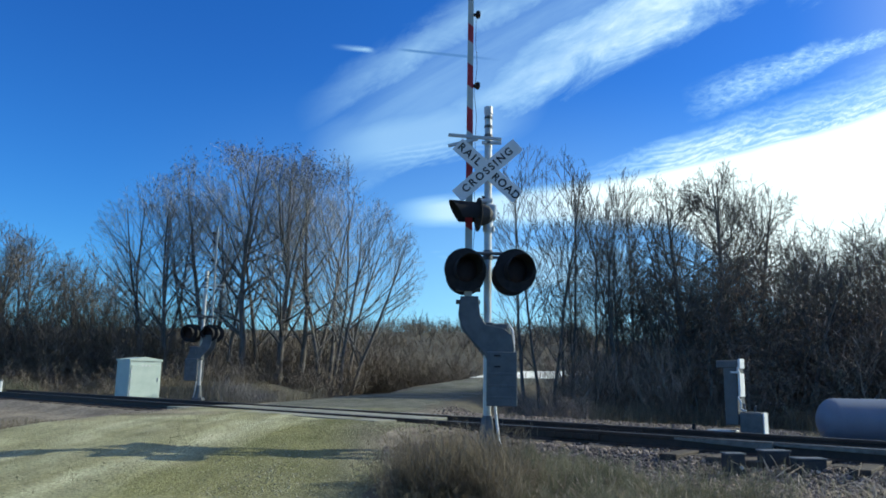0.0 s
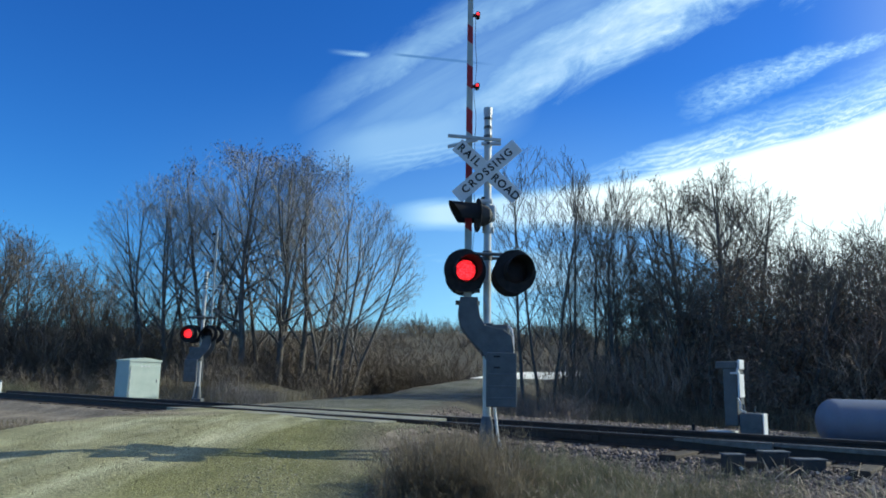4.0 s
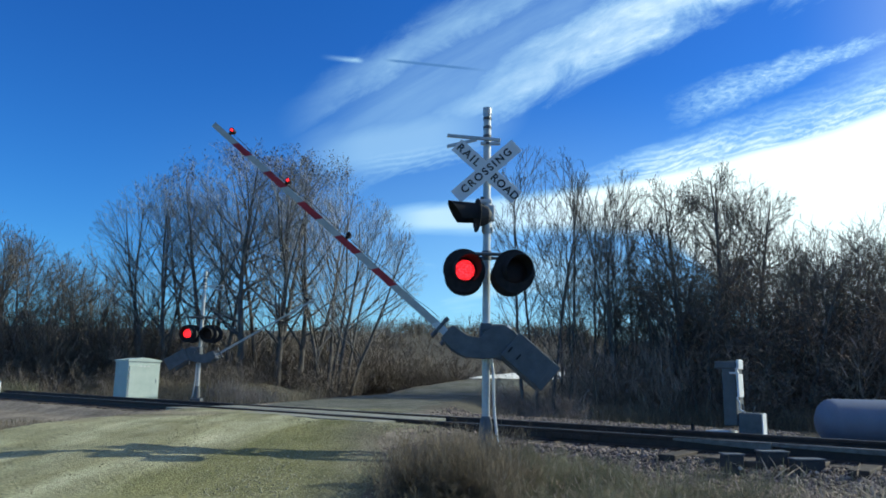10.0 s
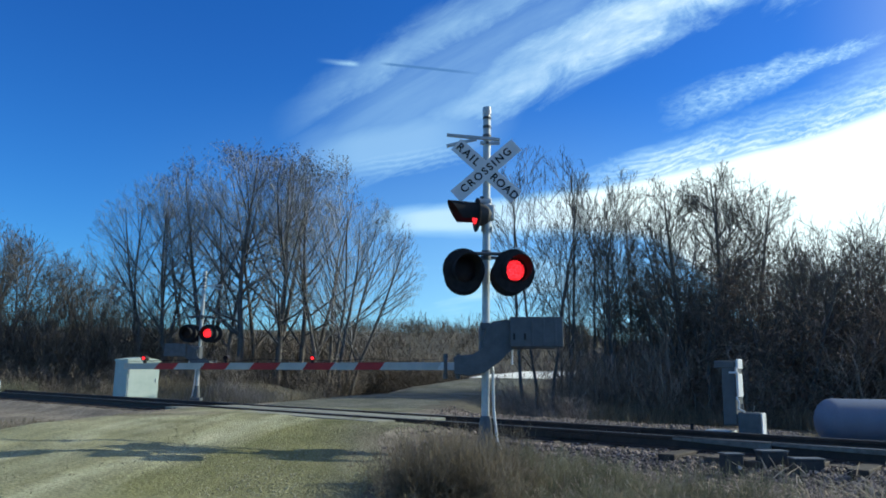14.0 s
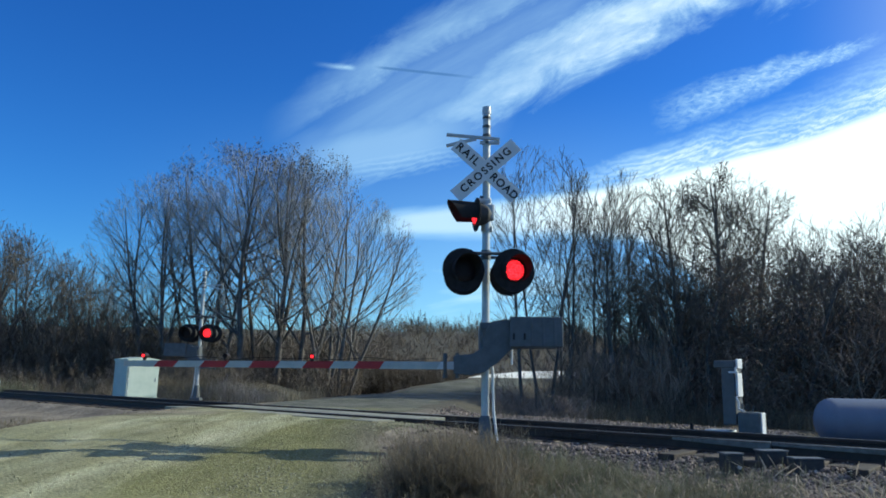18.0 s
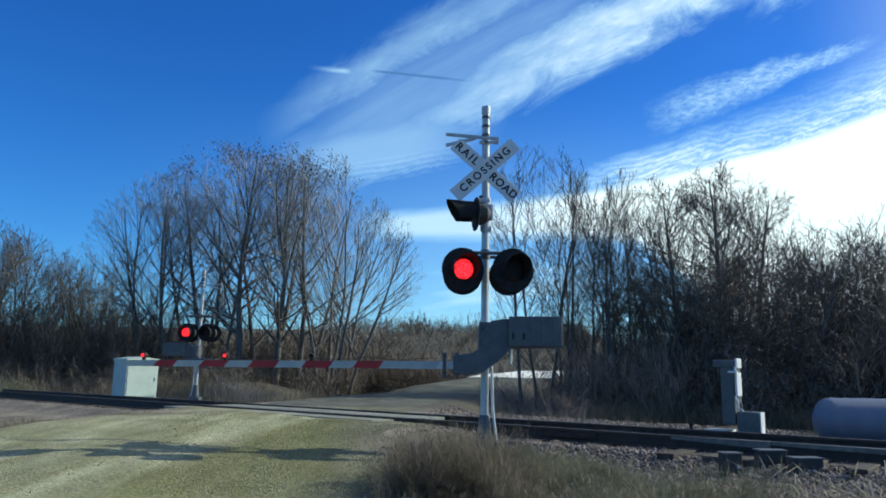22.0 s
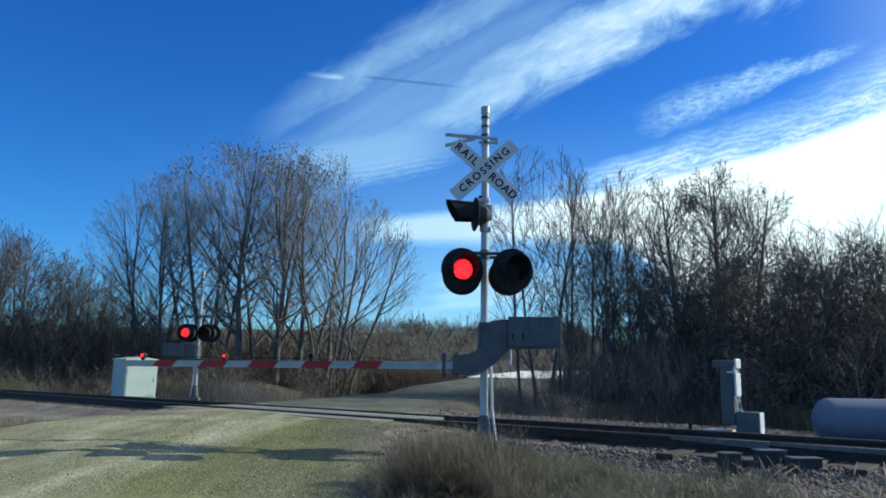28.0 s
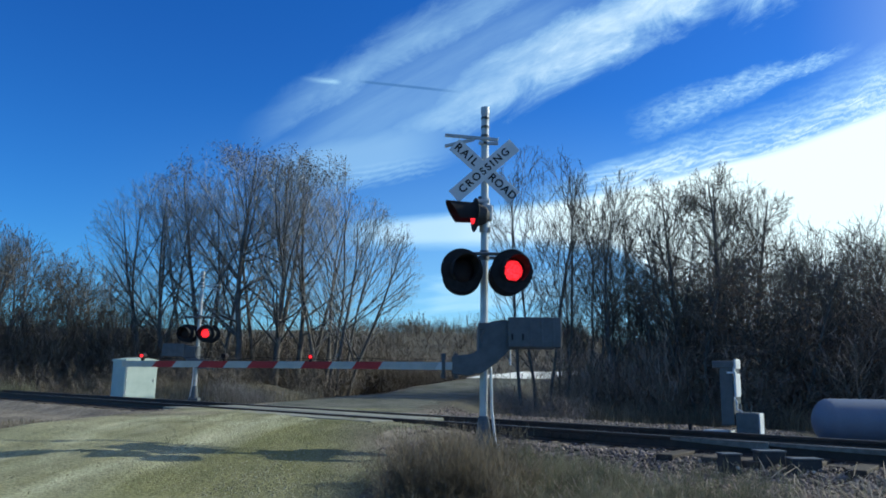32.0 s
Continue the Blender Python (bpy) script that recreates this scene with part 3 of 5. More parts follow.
def signal(name, m, label, front, back, side_lamp, cross=True, girth=1.0, drop=0.0, tall=4.97, reach=1.0):
    """A crossing signal; local -y is its front, its arm reaches to local -x."""
    sig = empty(name, m, label, "crossing signal", "crossing signals")
    bm = bmesh.new()
    rod(bm, (0, 0, 0.0), (0, 0, tall - 0.04), 0.056, seg=20)
    rod(bm, (0, 0, tall - 0.11), (0, 0, tall), 0.066, seg=20)
    part("mast", bm, M_GALV, sig, smooth=False)
    for z in (tall - 0.57, tall - 0.45, tall - 0.31, tall - 0.17):
        bm = bmesh.new()
        rod(bm, (0, 0, z - 0.018), (0, 0, z + 0.018), 0.063, seg=20)
        box(bm, 0.0, -0.070, z, 0.05, 0.04, 0.032, 0.004)
        part("band_clamp", bm, M_MECH, sig)
    bm = bmesh.new()
    box(bm, 0, 0, -0.02, 0.34, 0.34, 0.10, 0.02)
    for a in (-0.12, 0.12):
        for b in (-0.12, 0.12):
            rod(bm, (a, b, 0.02), (a, b, 0.08), 0.016, seg=6)
    rod(bm, (0, 0, 0.02), (0, 0, 0.16), 0.08, 0.06, 20)
    part("foot", bm, M_MECH, sig, "bolted grey mast foot")
    bm = bmesh.new()
    lathe(bm, [(0.0, 0.02), (0.115, 0.02), (0.105, 0.14), (0.085, 0.34), (0.068, 0.42), (0.058, 0.43)], 16)
    part("base_shroud", bm, M_MECH, sig, "flared grey base shroud")
    # crossbuck
    for tilt, y in ((-42, -0.085), (42, -0.095)) if cross else ():
        bm = bmesh.new()
        box(bm, 0, 0, 0, 1.20, 0.006, 0.226, 0.0025)
        blade = part("crossbuck_blade", bm, M_SIGN, sig, "white crossbuck blade with black lettering", pose(-0.015, y, 3.965) @ pose(0, 0, 0, 0, -tilt))
        if tilt < 0:
            words("lettering", "RAIL", 0.168, pose(-0.36, -0.0045, 0, 90), blade, M_BLACK, 1.3)
            words("lettering", "ROAD", 0.165, pose(0.36, -0.0045, 0, 90), blade, M_BLACK, 1.12)
        else:
            words("lettering", "CROSSING", 0.158, pose(0.0, -0.0045, 0, 90), blade, M_BLACK, 1.34)
    bm = bmesh.new()
    box(bm, 0, -0.065, 3.965, 0.10, 0.03, 0.16, 0.006)
    rod(bm, (0, 0, 3.90), (0, 0, 4.03), 0.066, seg=20)
    part("crossbuck_bracket", bm, M_MECH, sig)
    # forked bar over the crossbuck
    bm = bmesh.new()
    for a, b in (((-0.60, -0.07, 4.51), (0.19, -0.06, 4.45)), ((-0.60, -0.06, 4.34), (-0.16, -0.06, 4.455)), ((-0.10, -0.05, 4.40), (0.19, -0.05, 4.40))):
        a, b = Vector(a) + Vector((0, 0, tall - 4.97)), Vector(b) + Vector((0, 0, tall - 4.97))
        d = b - a
        box(bm, 0, 0, 0, d.length, 0.04, 0.045, 0.004, Matrix.Translation((a + b) / 2) @ pose(0, 0, 0, 0, -math.degrees(math.atan2(d.z, d.x))))
    part("forked_bar", bm, M_GALV, sig)
    # front and back lamps on a cross arm
    bm = bmesh.new()
    rod(bm, (-0.40, -0.16, 2.71), (0.44, -0.16, 2.71), 0.026)
    rod(bm, (0, -0.16, 2.71), (0, 0.26, 2.71), 0.034)
    rod(bm, (-0.40, 0.20, 2.71), (0.44, 0.20, 2.71), 0.026)
    rod(bm, (0, 0, 2.64), (0, 0, 2.78), 0.07, seg=20)
    for x in (-0.33, 0.38):
        box(bm, x, -0.16, 2.70, 0.09, 0.08, 0.08, 0.01)
        box(bm, x, 0.20, 2.70, 0.09, 0.08, 0.08, 0.01)
    part("cross_arm", bm, M_MECH, sig)
    lamp(sig, pose(-0.335, -0.25, 2.455 - drop, 0, 0, 14), lit=front)
    lamp(sig, pose(0.375, -0.25, 2.455 - drop, 0, 0, 14), lit=front)
    lamp(sig, pose(0.36, 0.27, 2.44 - drop, 0, 0, 180), 0.29, lit=back)
    lamp(sig, pose(-0.32, 0.27, 2.44 - drop, 0, 0, 180), 0.29, lit=back)
    if side_lamp is not None:
        lamp(sig, pose(-0.13, -0.06, 3.30, 0, 0, -79), 0.25, lit=side_lamp, tube=True)
        bm = bmesh.new()
        rod(bm, (0, 0, 3.06), (0, 0, 3.56), 0.075, seg=20)
        box(bm, 0.03, -0.02, 3.34, 0.17, 0.15, 0.24, 0.03)
        rod(bm, (-0.12, -0.05, 3.50), (0.05, -0.02, 3.52), 0.05)
        rod(bm, (0.0, 0.0, 3.10), (0.09, -0.02, 3.10), 0.045)
        part("side_lamp_bracket", bm, M_GALV, sig)
    # gate mechanism on the mast
    bm = bmesh.new()
    box(bm, 0.12, 0.10, 1.50, 0.42, 0.34, 0.44, 0.05)
    rod(bm, (0.115, -0.20, 1.515), (0.115, 0.36, 1.515), 0.06, seg=18)
    rod(bm, (0.115, -0.13, 1.515), (0.115, 0.27, 1.515), 0.17, seg=26)
    box(bm, 0, 0, 1.32, 0.16, 0.16, 0.10, 0.01)
    box(bm, 0, 0, 1.68, 0.16, 0.16, 0.10, 0.01)
    part("gate_mechanism", bm, M_MECH, sig, "grey gate mechanism housing")
    bm = bmesh.new()
    pipe(bm, [Vector(p) for p in ((0.07, -0.03, 1.24), (0.10, -0.04, 1.05), (0.115, -0.04, 0.5), (0.16, -0.05, 0.12), (0.22, -0.05, -0.05))], 0.02)
    part("conduit", bm, M_ALU, sig, "pale metal cable conduit")
    bm = bmesh.new()
    pipe(bm, [Vector(p) for p in ((0.30, -0.10, 1.70), (0.35, -0.11, 1.62), (0.365, -0.11, 1.50), (0.365, -0.11, 1.14))], 0.016)
    part("guard_rod", bm, M_SIGN, sig, "thin white guard rod")
    # the arm, which turns on the mechanism's shaft
    bm = bmesh.new()
    plate(bm, [(-0.57, -0.51), (-0.57, -0.26), (-0.31, -0.23), (-0.17, -0.15), (-0.12, 0.11), (-0.03, 0.22), (0.15, 0.25), (0.35, 0.22), (0.37, -0.11), (0.21, -0.19), (0.05, -0.35), (-0.15, -0.49), (-0.35, -0.53)], -0.235, -0.205)
    bmesh.ops.bevel(bm, geom=[e for e in bm.edges], offset=0.006, segments=1, affect="EDGES")
    arm = part("gate_arm", bm, M_MECH, sig, "red and white striped gate arm with counterweights", pose(0.115, 0, 1.515))
    bm = bmesh.new()
    plate(bm, [(-0.57, -0.51), (-0.57, -0.26), (-0.31, -0.23), (-0.17, -0.15), (-0.12, 0.11), (0.15, 0.25), (0.35, 0.22), (0.37, -0.11), (0.21, -0.19), (-0.15, -0.49), (-0.35, -0.53)], 0.30, 0.33)
    part("arm_bracket", bm, M_MECH, arm)
    for k, y in enumerate((-0.30, -0.265, 0.345, 0.38)):
        bm = bmesh.new()
        box(bm, 0.575, y, 0.07, 0.74 - 0.03 * (k % 2), 0.032, 0.42, 0.012)
        for x in (0.51, 0.67, 0.83):
            box(bm, x, y, 0.07, 0.035, 0.040, 0.38, 0.006)
        for x in (0.39, 0.55):
            rod(bm, (x, y - 0.02, 0.08), (x, y + 0.02, 0.08), 0.02, seg=6)
        part("counterweight", bm, M_MECH, arm)
    for x in (0.26, 0.41):
        bm = bmesh.new()
        box(bm, x, -0.32, 0.005, 0.022, 0.02, 0.09, 0.004)
        part("weight_bolt", bm, M_BLACK, arm)
    y0, y1 = 0.015, 0.045
    wide = lambda x: girth * (0.074 - 0.018 * (-x / 5.1))
    cuts = [reach * c + 0.08 for c in (-5.34, -4.88, -4.60, -4.23, -3.87, -3.53, -3.15, -2.77, -2.38, -2.04, -1.67, -0.86)] + [-0.47]
    for k, (a, b) in enumerate(zip(cuts, cuts[1:])):
        lean_a, lean_b = (0.0 if k == 0 else 0.035), (0.0 if k == len(cuts) - 2 else 0.035)
        bm = bmesh.new()
        plate(bm, [(a - lean_a, -0.395 - wide(a)), (b - lean_b, -0.395 - wide(b)), (b + lean_b, -0.395 + wide(b)), (a + lean_a, -0.395 + wide(a))], y0, y1)
        if k == len(cuts) - 2:
            part("arm_sleeve", bm, M_ALU, arm, "plain grey arm sleeve")
        else:
            part("red_stripe" if k % 2 and cross else "white_stripe", bm, M_RED if k % 2 and cross else M_WHITE, arm)
    for x in (-0.51, -0.69):
        bm = bmesh.new()
        box(bm, x, 0.03, -0.395, 0.05, 0.09 if x < -0.6 else 0.52, 0.22, 0.01)
        rod(bm, (x, 0.03, -0.30), (x, 0.03, -0.22), 0.034, seg=8)
        rod(bm, (x, 0.03, -0.49), (x, 0.03, -0.57), 0.034, seg=8)
        part("arm_clamp", bm, M_MECH, arm)
    xs = np.linspace(-0.8, -4.95 * reach, 60)
    line = np.stack([xs, np.full(60, 0.03), -0.325 + 0.024 * np.abs(np.sin(xs * 2.57)) - 0.010 * np.sin(xs * 8)], 1)[None]
    cable = new("arm_cable", mesh_from("arm_cable", *tubes(line, np.full((1, 60), 0.004), 5), M_BLACK))
    cable.parent = arm
    tagged(cable, "thin black lamp cable")
    marks = []
    for x in (-4.97 * reach, -3.81 * reach, -2.58 * reach):
        bm = bmesh.new()
        rod(bm, (x, 0.03, -0.35), (x, 0.03, -0.31), 0.026, seg=12)
        lathe(bm, [(0.0, -0.07), (0.032, -0.07), (0.038, -0.055), (0.038, 0.06), (0.035, 0.075), (0.030, 0.06), (0.0, 0.055)], 18, Matrix.Translation((x, 0.03, -0.282)) @ pose(0, 0, 0, 90))
        part("arm_lamp", bm, M_LENS, arm, "small dark red arm lamp")
        bm = bmesh.new()
        lathe(bm, [(0.0, -0.03), (0.019, -0.03), (0.021, 0.0), (0.021, 0.03), (0.016, 0.047), (0.0, 0.05)], 18, pose(0, 0, 0, 90))
        marks.append(part("arm_lamp_glow", bm, M_LEDS, arm, "glowing red arm lamp", pose(x, 0.03, -0.282)))
    return sig, arm, marks


near_front, near_back, near_side, far_front, far_back = [], [], [], [], []
near_sig, near_arm, near_marks = signal("crossing_signal", pose(0.63, 10.6, -0.2), "crossing signal with crossbuck, red lamps and striped gate beside the road", near_front, near_back, near_side, girth=0.76)
far_sig, far_arm, far_marks = signal("crossing_signal", pose(-8.12, 25.0, -0.08, 0, 0, 180), "crossing signal with red lamps and gate across the track", far_front, far_back, None, False, 0.45, 0.29, 4.28, 0.82)


# ---- things beside the track ----
def cabinet():
    bx = empty("relay_cabinet", Matrix.Translation((-10.86, 25.9, -0.16)) @ pose(0, 0, 0, 0, 0, 49.8), "pale aluminium relay cabinet with a low roof beside the track", "cabinet")
    w, d, h = 1.18, 0.92, 1.30     # local x along the lit front, y to the rear
    bm = bmesh.new()
    box(bm, w / 2, d / 2, h / 2 + 0.02, w, d, h, 0.015)
    part("body", bm, M_CABINET, bx)
    bm = bmesh.new()
    plate(bm, [(-0.025, h), (w + 0.025, h), (w + 0.025, h + 0.06), (w / 2, h + 0.14), (-0.025, h + 0.06)], -0.03, d + 0.03)
    part("roof", bm, M_CABINET, bx)
    bm = bmesh.new()
    box(bm, w / 2, -0.008, h / 2 - 0.04, w - 0.10, 0.02, h - 0.20, 0.006)
    door = part("door", bm, M_CABINET, bx)
    bm = bmesh.new()
    box(bm, w - 0.12, -0.03, h / 2, 0.025, 0.03, 0.14, 0.006)
    part("handle", bm, M_ALU, door, "pale grey handle")
    for z in (0.25, h / 2, h - 0.35):
        bm = bmesh.new()
        rod(bm, (0.055, -0.02, z - 0.05), (0.055, -0.02, z + 0.05), 0.012, seg=8)
        part("hinge", bm, M_ALU, door)
    for k in range(3):
        bm = bmesh.new()
        box(bm, w / 2 - 0.13 + k * 0.13, -0.022, h - 0.16, 0.07, 0.006, 0.05)
        part("marking", bm, M_ALU, bx, "small pale marking bar")
    bm = bmesh.new()
    box(bm, w / 2, d / 2, -0.06, w + 0.1, d + 0.1, 0.16, 0.01)
    part("plinth", bm, M_PANEL, bx)


cabinet()


def tank():
    tk = empty("gas_tank", pose(7.95, 16.0, -0.74, 0, 0, -6), "white cylindrical gas tank in shade-toned blue-grey, lying on saddles beyond the track", "tank")
    r, length = 0.475, 4.8
    prof = [(0.0, 0.0)] + [(r * math.sin(a), 0.34 * (1 - math.cos(a))) for a in np.linspace(0.15, math.pi / 2, 9)] + [(r, length - 0.34)] + [(r * math.cos(a), length - 0.34 + 0.34 * math.sin(a)) for a in np.linspace(0.15, math.pi / 2, 9)]
    bm = bmesh.new()
    lathe(bm, prof, 40, Matrix.Translation((0, 0, 0.70)) @ pose(0, 0, 0, 0, 90))
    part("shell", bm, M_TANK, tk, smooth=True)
    for x in (1.0, 3.8):
        bm = bmesh.new()
        box(bm, x, 0, 0.14, 0.2, 0.7, 0.34, 0.01)
        part("saddle", bm, M_PANEL, tk)
    bm = bmesh.new()
    lathe(bm, [(0.16, 0.0), (0.17, 0.05), (0.17, 0.14), (0.12, 0.19), (0.0, 0.2)], 20, Matrix.Translation((2.4, 0, 1.15)))
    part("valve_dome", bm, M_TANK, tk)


tank()


def trackside():
    st = empty("switch_stand", pose(4.53, 11.75, -0.16, 0, 0, -40), "grey upright track machine with white sunlit edge beside the rail", "track machine")
    bm = bmesh.new()
    box(bm, -0.02, 0.17, 0.72, 0.21, 0.34, 0.96, 0.02)
    box(bm, -0.07, 0.17, 1.18, 0.33, 0.36, 0.12, 0.02)
    part("housing", bm, M_MECH, st)
    # white plates added where the sun falls on the housing's right side
    for z, tall in ((1.19, 0.15), (0.86, 0.36)):
        bm = bmesh.new()
        box(bm, 0.115 + 0.01 * (z > 1), 0.11, z, 0.035, 0.22, tall, 0.008)
        part("white_plate", bm, M_SIGN, st, "white plate added for the sunlit side")
    bm = bmesh.new()
    box(bm, 0.07, 0.0, 1.055, 0.14, 0.05, 0.03, 0.006)
    box(bm, 0.11, 0.0, 1.09, 0.03, 0.05, 0.09, 0.006)
    part("bracket", bm, M_SIGN, st, "small white angle bracket")
    bm = bmesh.new()
    pipe(bm, [Vector(p) for p in ((0.10, -0.02, 0.68), (0.14, -0.03, 0.60), (0.13, -0.03, 0.50), (0.22, -0.03, 0.46))], 0.014)
    part("hose", bm, M_ALU, st, "pale bent hose")
    bm = bmesh.new()
    rod(bm, (-0.62, -0.02, 0.04), (-0.62, -0.02, 0.24), 0.03, seg=10)
    part("post", bm, M_BLACK, st, "short black post")
    bm = bmesh.new()
    box(bm, 0.27, 0.15, 0.22, 0.34, 0.32, 0.46, 0.025)
    rod(bm, (0.16, 0.05, 0.45), (0.16, 0.05, 0.58), 0.02)
    rod(bm, (0.30, 0.08, 0.45), (0.33, 0.08, 0.55), 0.012)
    part("gear_box", bm, M_MECH, st)
    # pale plate added for the sunlit right face of the gear box
    bm = bmesh.new()
    box(bm, 0.45, 0.10, 0.22, 0.02, 0.18, 0.45, 0.008)
    part("cover_plate", bm, M_SIGN, st, "pale plate added for the sunlit side of the gear box")
    bm = bmesh.new()
    box(bm, -0.22, 0.14, 0.10, 0.40, 0.36, 0.12, 0.02)
    box(bm, 0.05, 0.2, 0.0, 1.2, 0.5, 0.08, 0.01)
    part("base", bm, M_GALV, st)
    for x, y, sx, sz, rot in ((3.36, 8.78, 0.22, 0.28, 3), (3.87, 8.88, 0.32, 0.31, 5), (4.12, 8.56, 0.34, 0.26, 2)):
        bm = bmesh.new()
        box(bm, 0, 0, sz / 2, sx, 0.17, sz, 0.015)
        jb = empty("junction_box", pose(x, y, -0.35, 0, 0, rot), "low dark metal junction box beside the rail, half overgrown", "junction box", "track boxes")
        part("body", bm, M_IRON, jb)
        bm = bmesh.new()
        box(bm, 0, 0, sz + 0.006, sx + 0.02, 0.19, 0.018, 0.006)
        part("lid", bm, M_MECH, jb)
        bm = bmesh.new()
        rod(bm, (0.05, -0.07, sz * 0.5), (0.05, -0.12, sz * 0.5), 0.018)
        part("latch", bm, M_GALV, jb)


trackside()


def far_road():
    """The road's far stretch, which climbs and bends away; sunlight is put into its colour."""
    ys, ts = np.arange(43.6, 80.0, 0.8), np.linspace(-1, 1, 7)
    x = road_mid(ys)[:, None] + ts[None] * 2.5
    y = np.repeat(ys[:, None], 7, 1)
    v = np.stack([x, y, height(x, y) + 0.06], -1)
    i = np.arange(len(ys) * 7).reshape(len(ys), 7)
    q = np.stack([i[:-1, :-1], i[:-1, 1:], i[1:, 1:], i[1:, :-1]], -1).reshape(-1, 4)
    tagged(new("road", mesh_from("road", v, q, M_ROAD_SUN, smooth=True)), "paved road climbing away, whitened for the sun on it", "road", kind="structure")


far_road()


def marker_post():
    po = empty("marker_post", pose(-15.9, 27.0, ground_at(-15.9, 27.0)), "small white marker post beyond the track", "post")
    bm = bmesh.new()
    rod(bm, (0, 0, -0.1), (0, 0, 0.55), 0.05, seg=12)
    part("stake", bm, M_SIGN, po)
    bm = bmesh.new()
    rod(bm, (0, 0, 0.55), (0, 0, 0.62), 0.06, 0.04, 12)
    part("cap", bm, M_MECH, po)


marker_post()


# ---- trees and plants ----
def reach_of(P, d, env):
    """How far each point is, along d, from the outline of the crown, an ellipsoid (radius, half height, centre height)."""
    rx, rz, zc = env
    s = np.array([1 / rx, 1 / rx, 1 / rz])
    p, q = (P - np.array([0, 0, zc])) * s, d * s
    a, b, c = (q * q).sum(-1), (p * q).sum(-1), (p * p).sum(-1) - 1
    disc = b * b - a * c
    return np.where(disc > 0, np.maximum((-b + np.sqrt(np.maximum(disc, 0))) / a, 0.15), 0.4)


def grow(rng, P, R, count, t0, t1, ratio, angle, k, up, wiggle, thin, env=None, fill=False):
    """Branches from each line of P, between the parts t0 and t1 of its length; fill: they reach for the crown's outline."""
    n, kk, _ = P.shape
    t = t0 + (t1 - t0) * (np.arange(count)[None] + rng.random((n, count))) / count
    f = t * (kk - 1)
    i = np.clip(f.astype(int), 0, kk - 2)
    w = (f - i)[..., None]
    r = np.arange(n)[:, None]
    start = P[r, i] * (1 - w) + P[r, i + 1] * w
    rad = (R[r, i] * (1 - w[..., 0]) + R[r, i + 1] * w[..., 0]) * thin
    tan = P[r, i + 1] - P[r, i]
    tan /= np.linalg.norm(tan, axis=2, keepdims=True) + 1e-9
    length = np.linalg.norm(np.diff(P, axis=1), axis=2).sum(1)[:, None] * ratio * (1.15 - 0.65 * t) * rng.uniform(0.65, 1.25, t.shape)
    side = np.cross(tan, rng.normal(size=tan.shape))
    side /= np.linalg.norm(side, axis=2, keepdims=True) + 1e-9
    a = np.radians(rng.normal(angle, angle * 0.22, t.shape) * (1.4 - 0.75 * t if fill else 1.0))[..., None]
    d = tan * np.cos(a) + side * np.sin(a)
    if env is not None:
        e = d + np.array([0, 0, up * (k - 1) * 0.5])
        e /= np.linalg.norm(e, axis=2, keepdims=True)
        far = reach_of(start, e, env)
        length = far * rng.uniform(0.72, 1.0, t.shape) if fill else np.minimum(length, far * rng.uniform(0.7, 1.06, t.shape))
    pts, pos = [start], start
    for _ in range(k - 1):
        d = d + np.array([0, 0, up]) + rng.normal(size=d.shape) * wiggle
        d /= np.linalg.norm(d, axis=2, keepdims=True)
        pos = pos + d * (length / (k - 1))[..., None]
        pts.append(pos)
    Q = np.stack(pts, 2).reshape(-1, k, 3)
    RR = rad.reshape(-1, 1) * np.linspace(1, 0.35, k)[None]
    return Q, RR


def tree_lines(seed, env, stems, lean, fork, boughs, twigs, angle, up, wiggle=0.07, base=0.16, clear=0.3, spread=0.35, fine=0.0052, curl=0.05, last=3, limb=0.42, inner=0.2):
    """The lines of a bare tree, level by level, inside the crown's outline env."""
    rng = np.random.default_rng(seed)
    k = 9
    az = np.arange(stems) * 2 * np.pi / stems + rng.uniform(-0.6, 0.6, stems)
    d = np.stack([np.cos(az) * lean, np.sin(az) * lean, np.ones(stems)], 1)
    d /= np.linalg.norm(d, axis=1, keepdims=True)
    pos = np.stack([np.cos(az), np.sin(az), np.zeros(stems)], 1) * spread * (stems > 1)
    pos[:, 2] = -0.25
    ln = reach_of(pos, d, env) * rng.uniform(0.86, 0.97, stems)
    pts = [pos]
    for _ in range(k - 1):
        d = d + rng.normal(size=d.shape) * curl + np.array([0, 0, 0.03])
        d /= np.linalg.norm(d, axis=1, keepdims=True)
        pos = pos + d * (ln / (k - 1))[:, None]
        pts.append(pos)
    P0 = np.stack(pts, 1)
    R0 = base * rng.uniform(0.7, 1.1, (stems, 1)) * np.linspace(1, 0.12, k)[None] ** 0.9
    P1, R1 = grow(rng, P0, R0, fork, clear, 0.93, 0.40, angle, 7, up, wiggle, limb, env, True)
    P2, R2 = grow(rng, P1, R1, boughs, inner, 0.97, 0.62, angle * 0.85, 5, up * 0.6, wiggle * 1.1, 0.55, env)
    P3, R3 = grow(rng, P2, R2, twigs, 0.15 + inner * 0.4, 1.0, 0.5, angle * 0.9, 3, up * 0.7, wiggle * 1.3, 0.6, env)
    P4, R4 = grow(rng, P3, R3, last, 0.2, 1.0, 0.6, angle * 0.9, 2, up * 0.5, wiggle, 0.6, env)
    R2, R3, R4 = np.maximum(R2, fine * 1.7), np.maximum(R3, fine), np.maximum(R4, fine * 0.8)
    return [(P0, R0, 9), (P1, R1, 5), (P2, R2, 3), (P3, R3, 2), (P4, R4, 2)]


def joined(sets):
    vs, qs, o = [], [], 0
    for v, q in sets:
        vs.append(v), qs.append(q + o)
        o += len(v)
    return np.concatenate(vs), np.concatenate(qs)


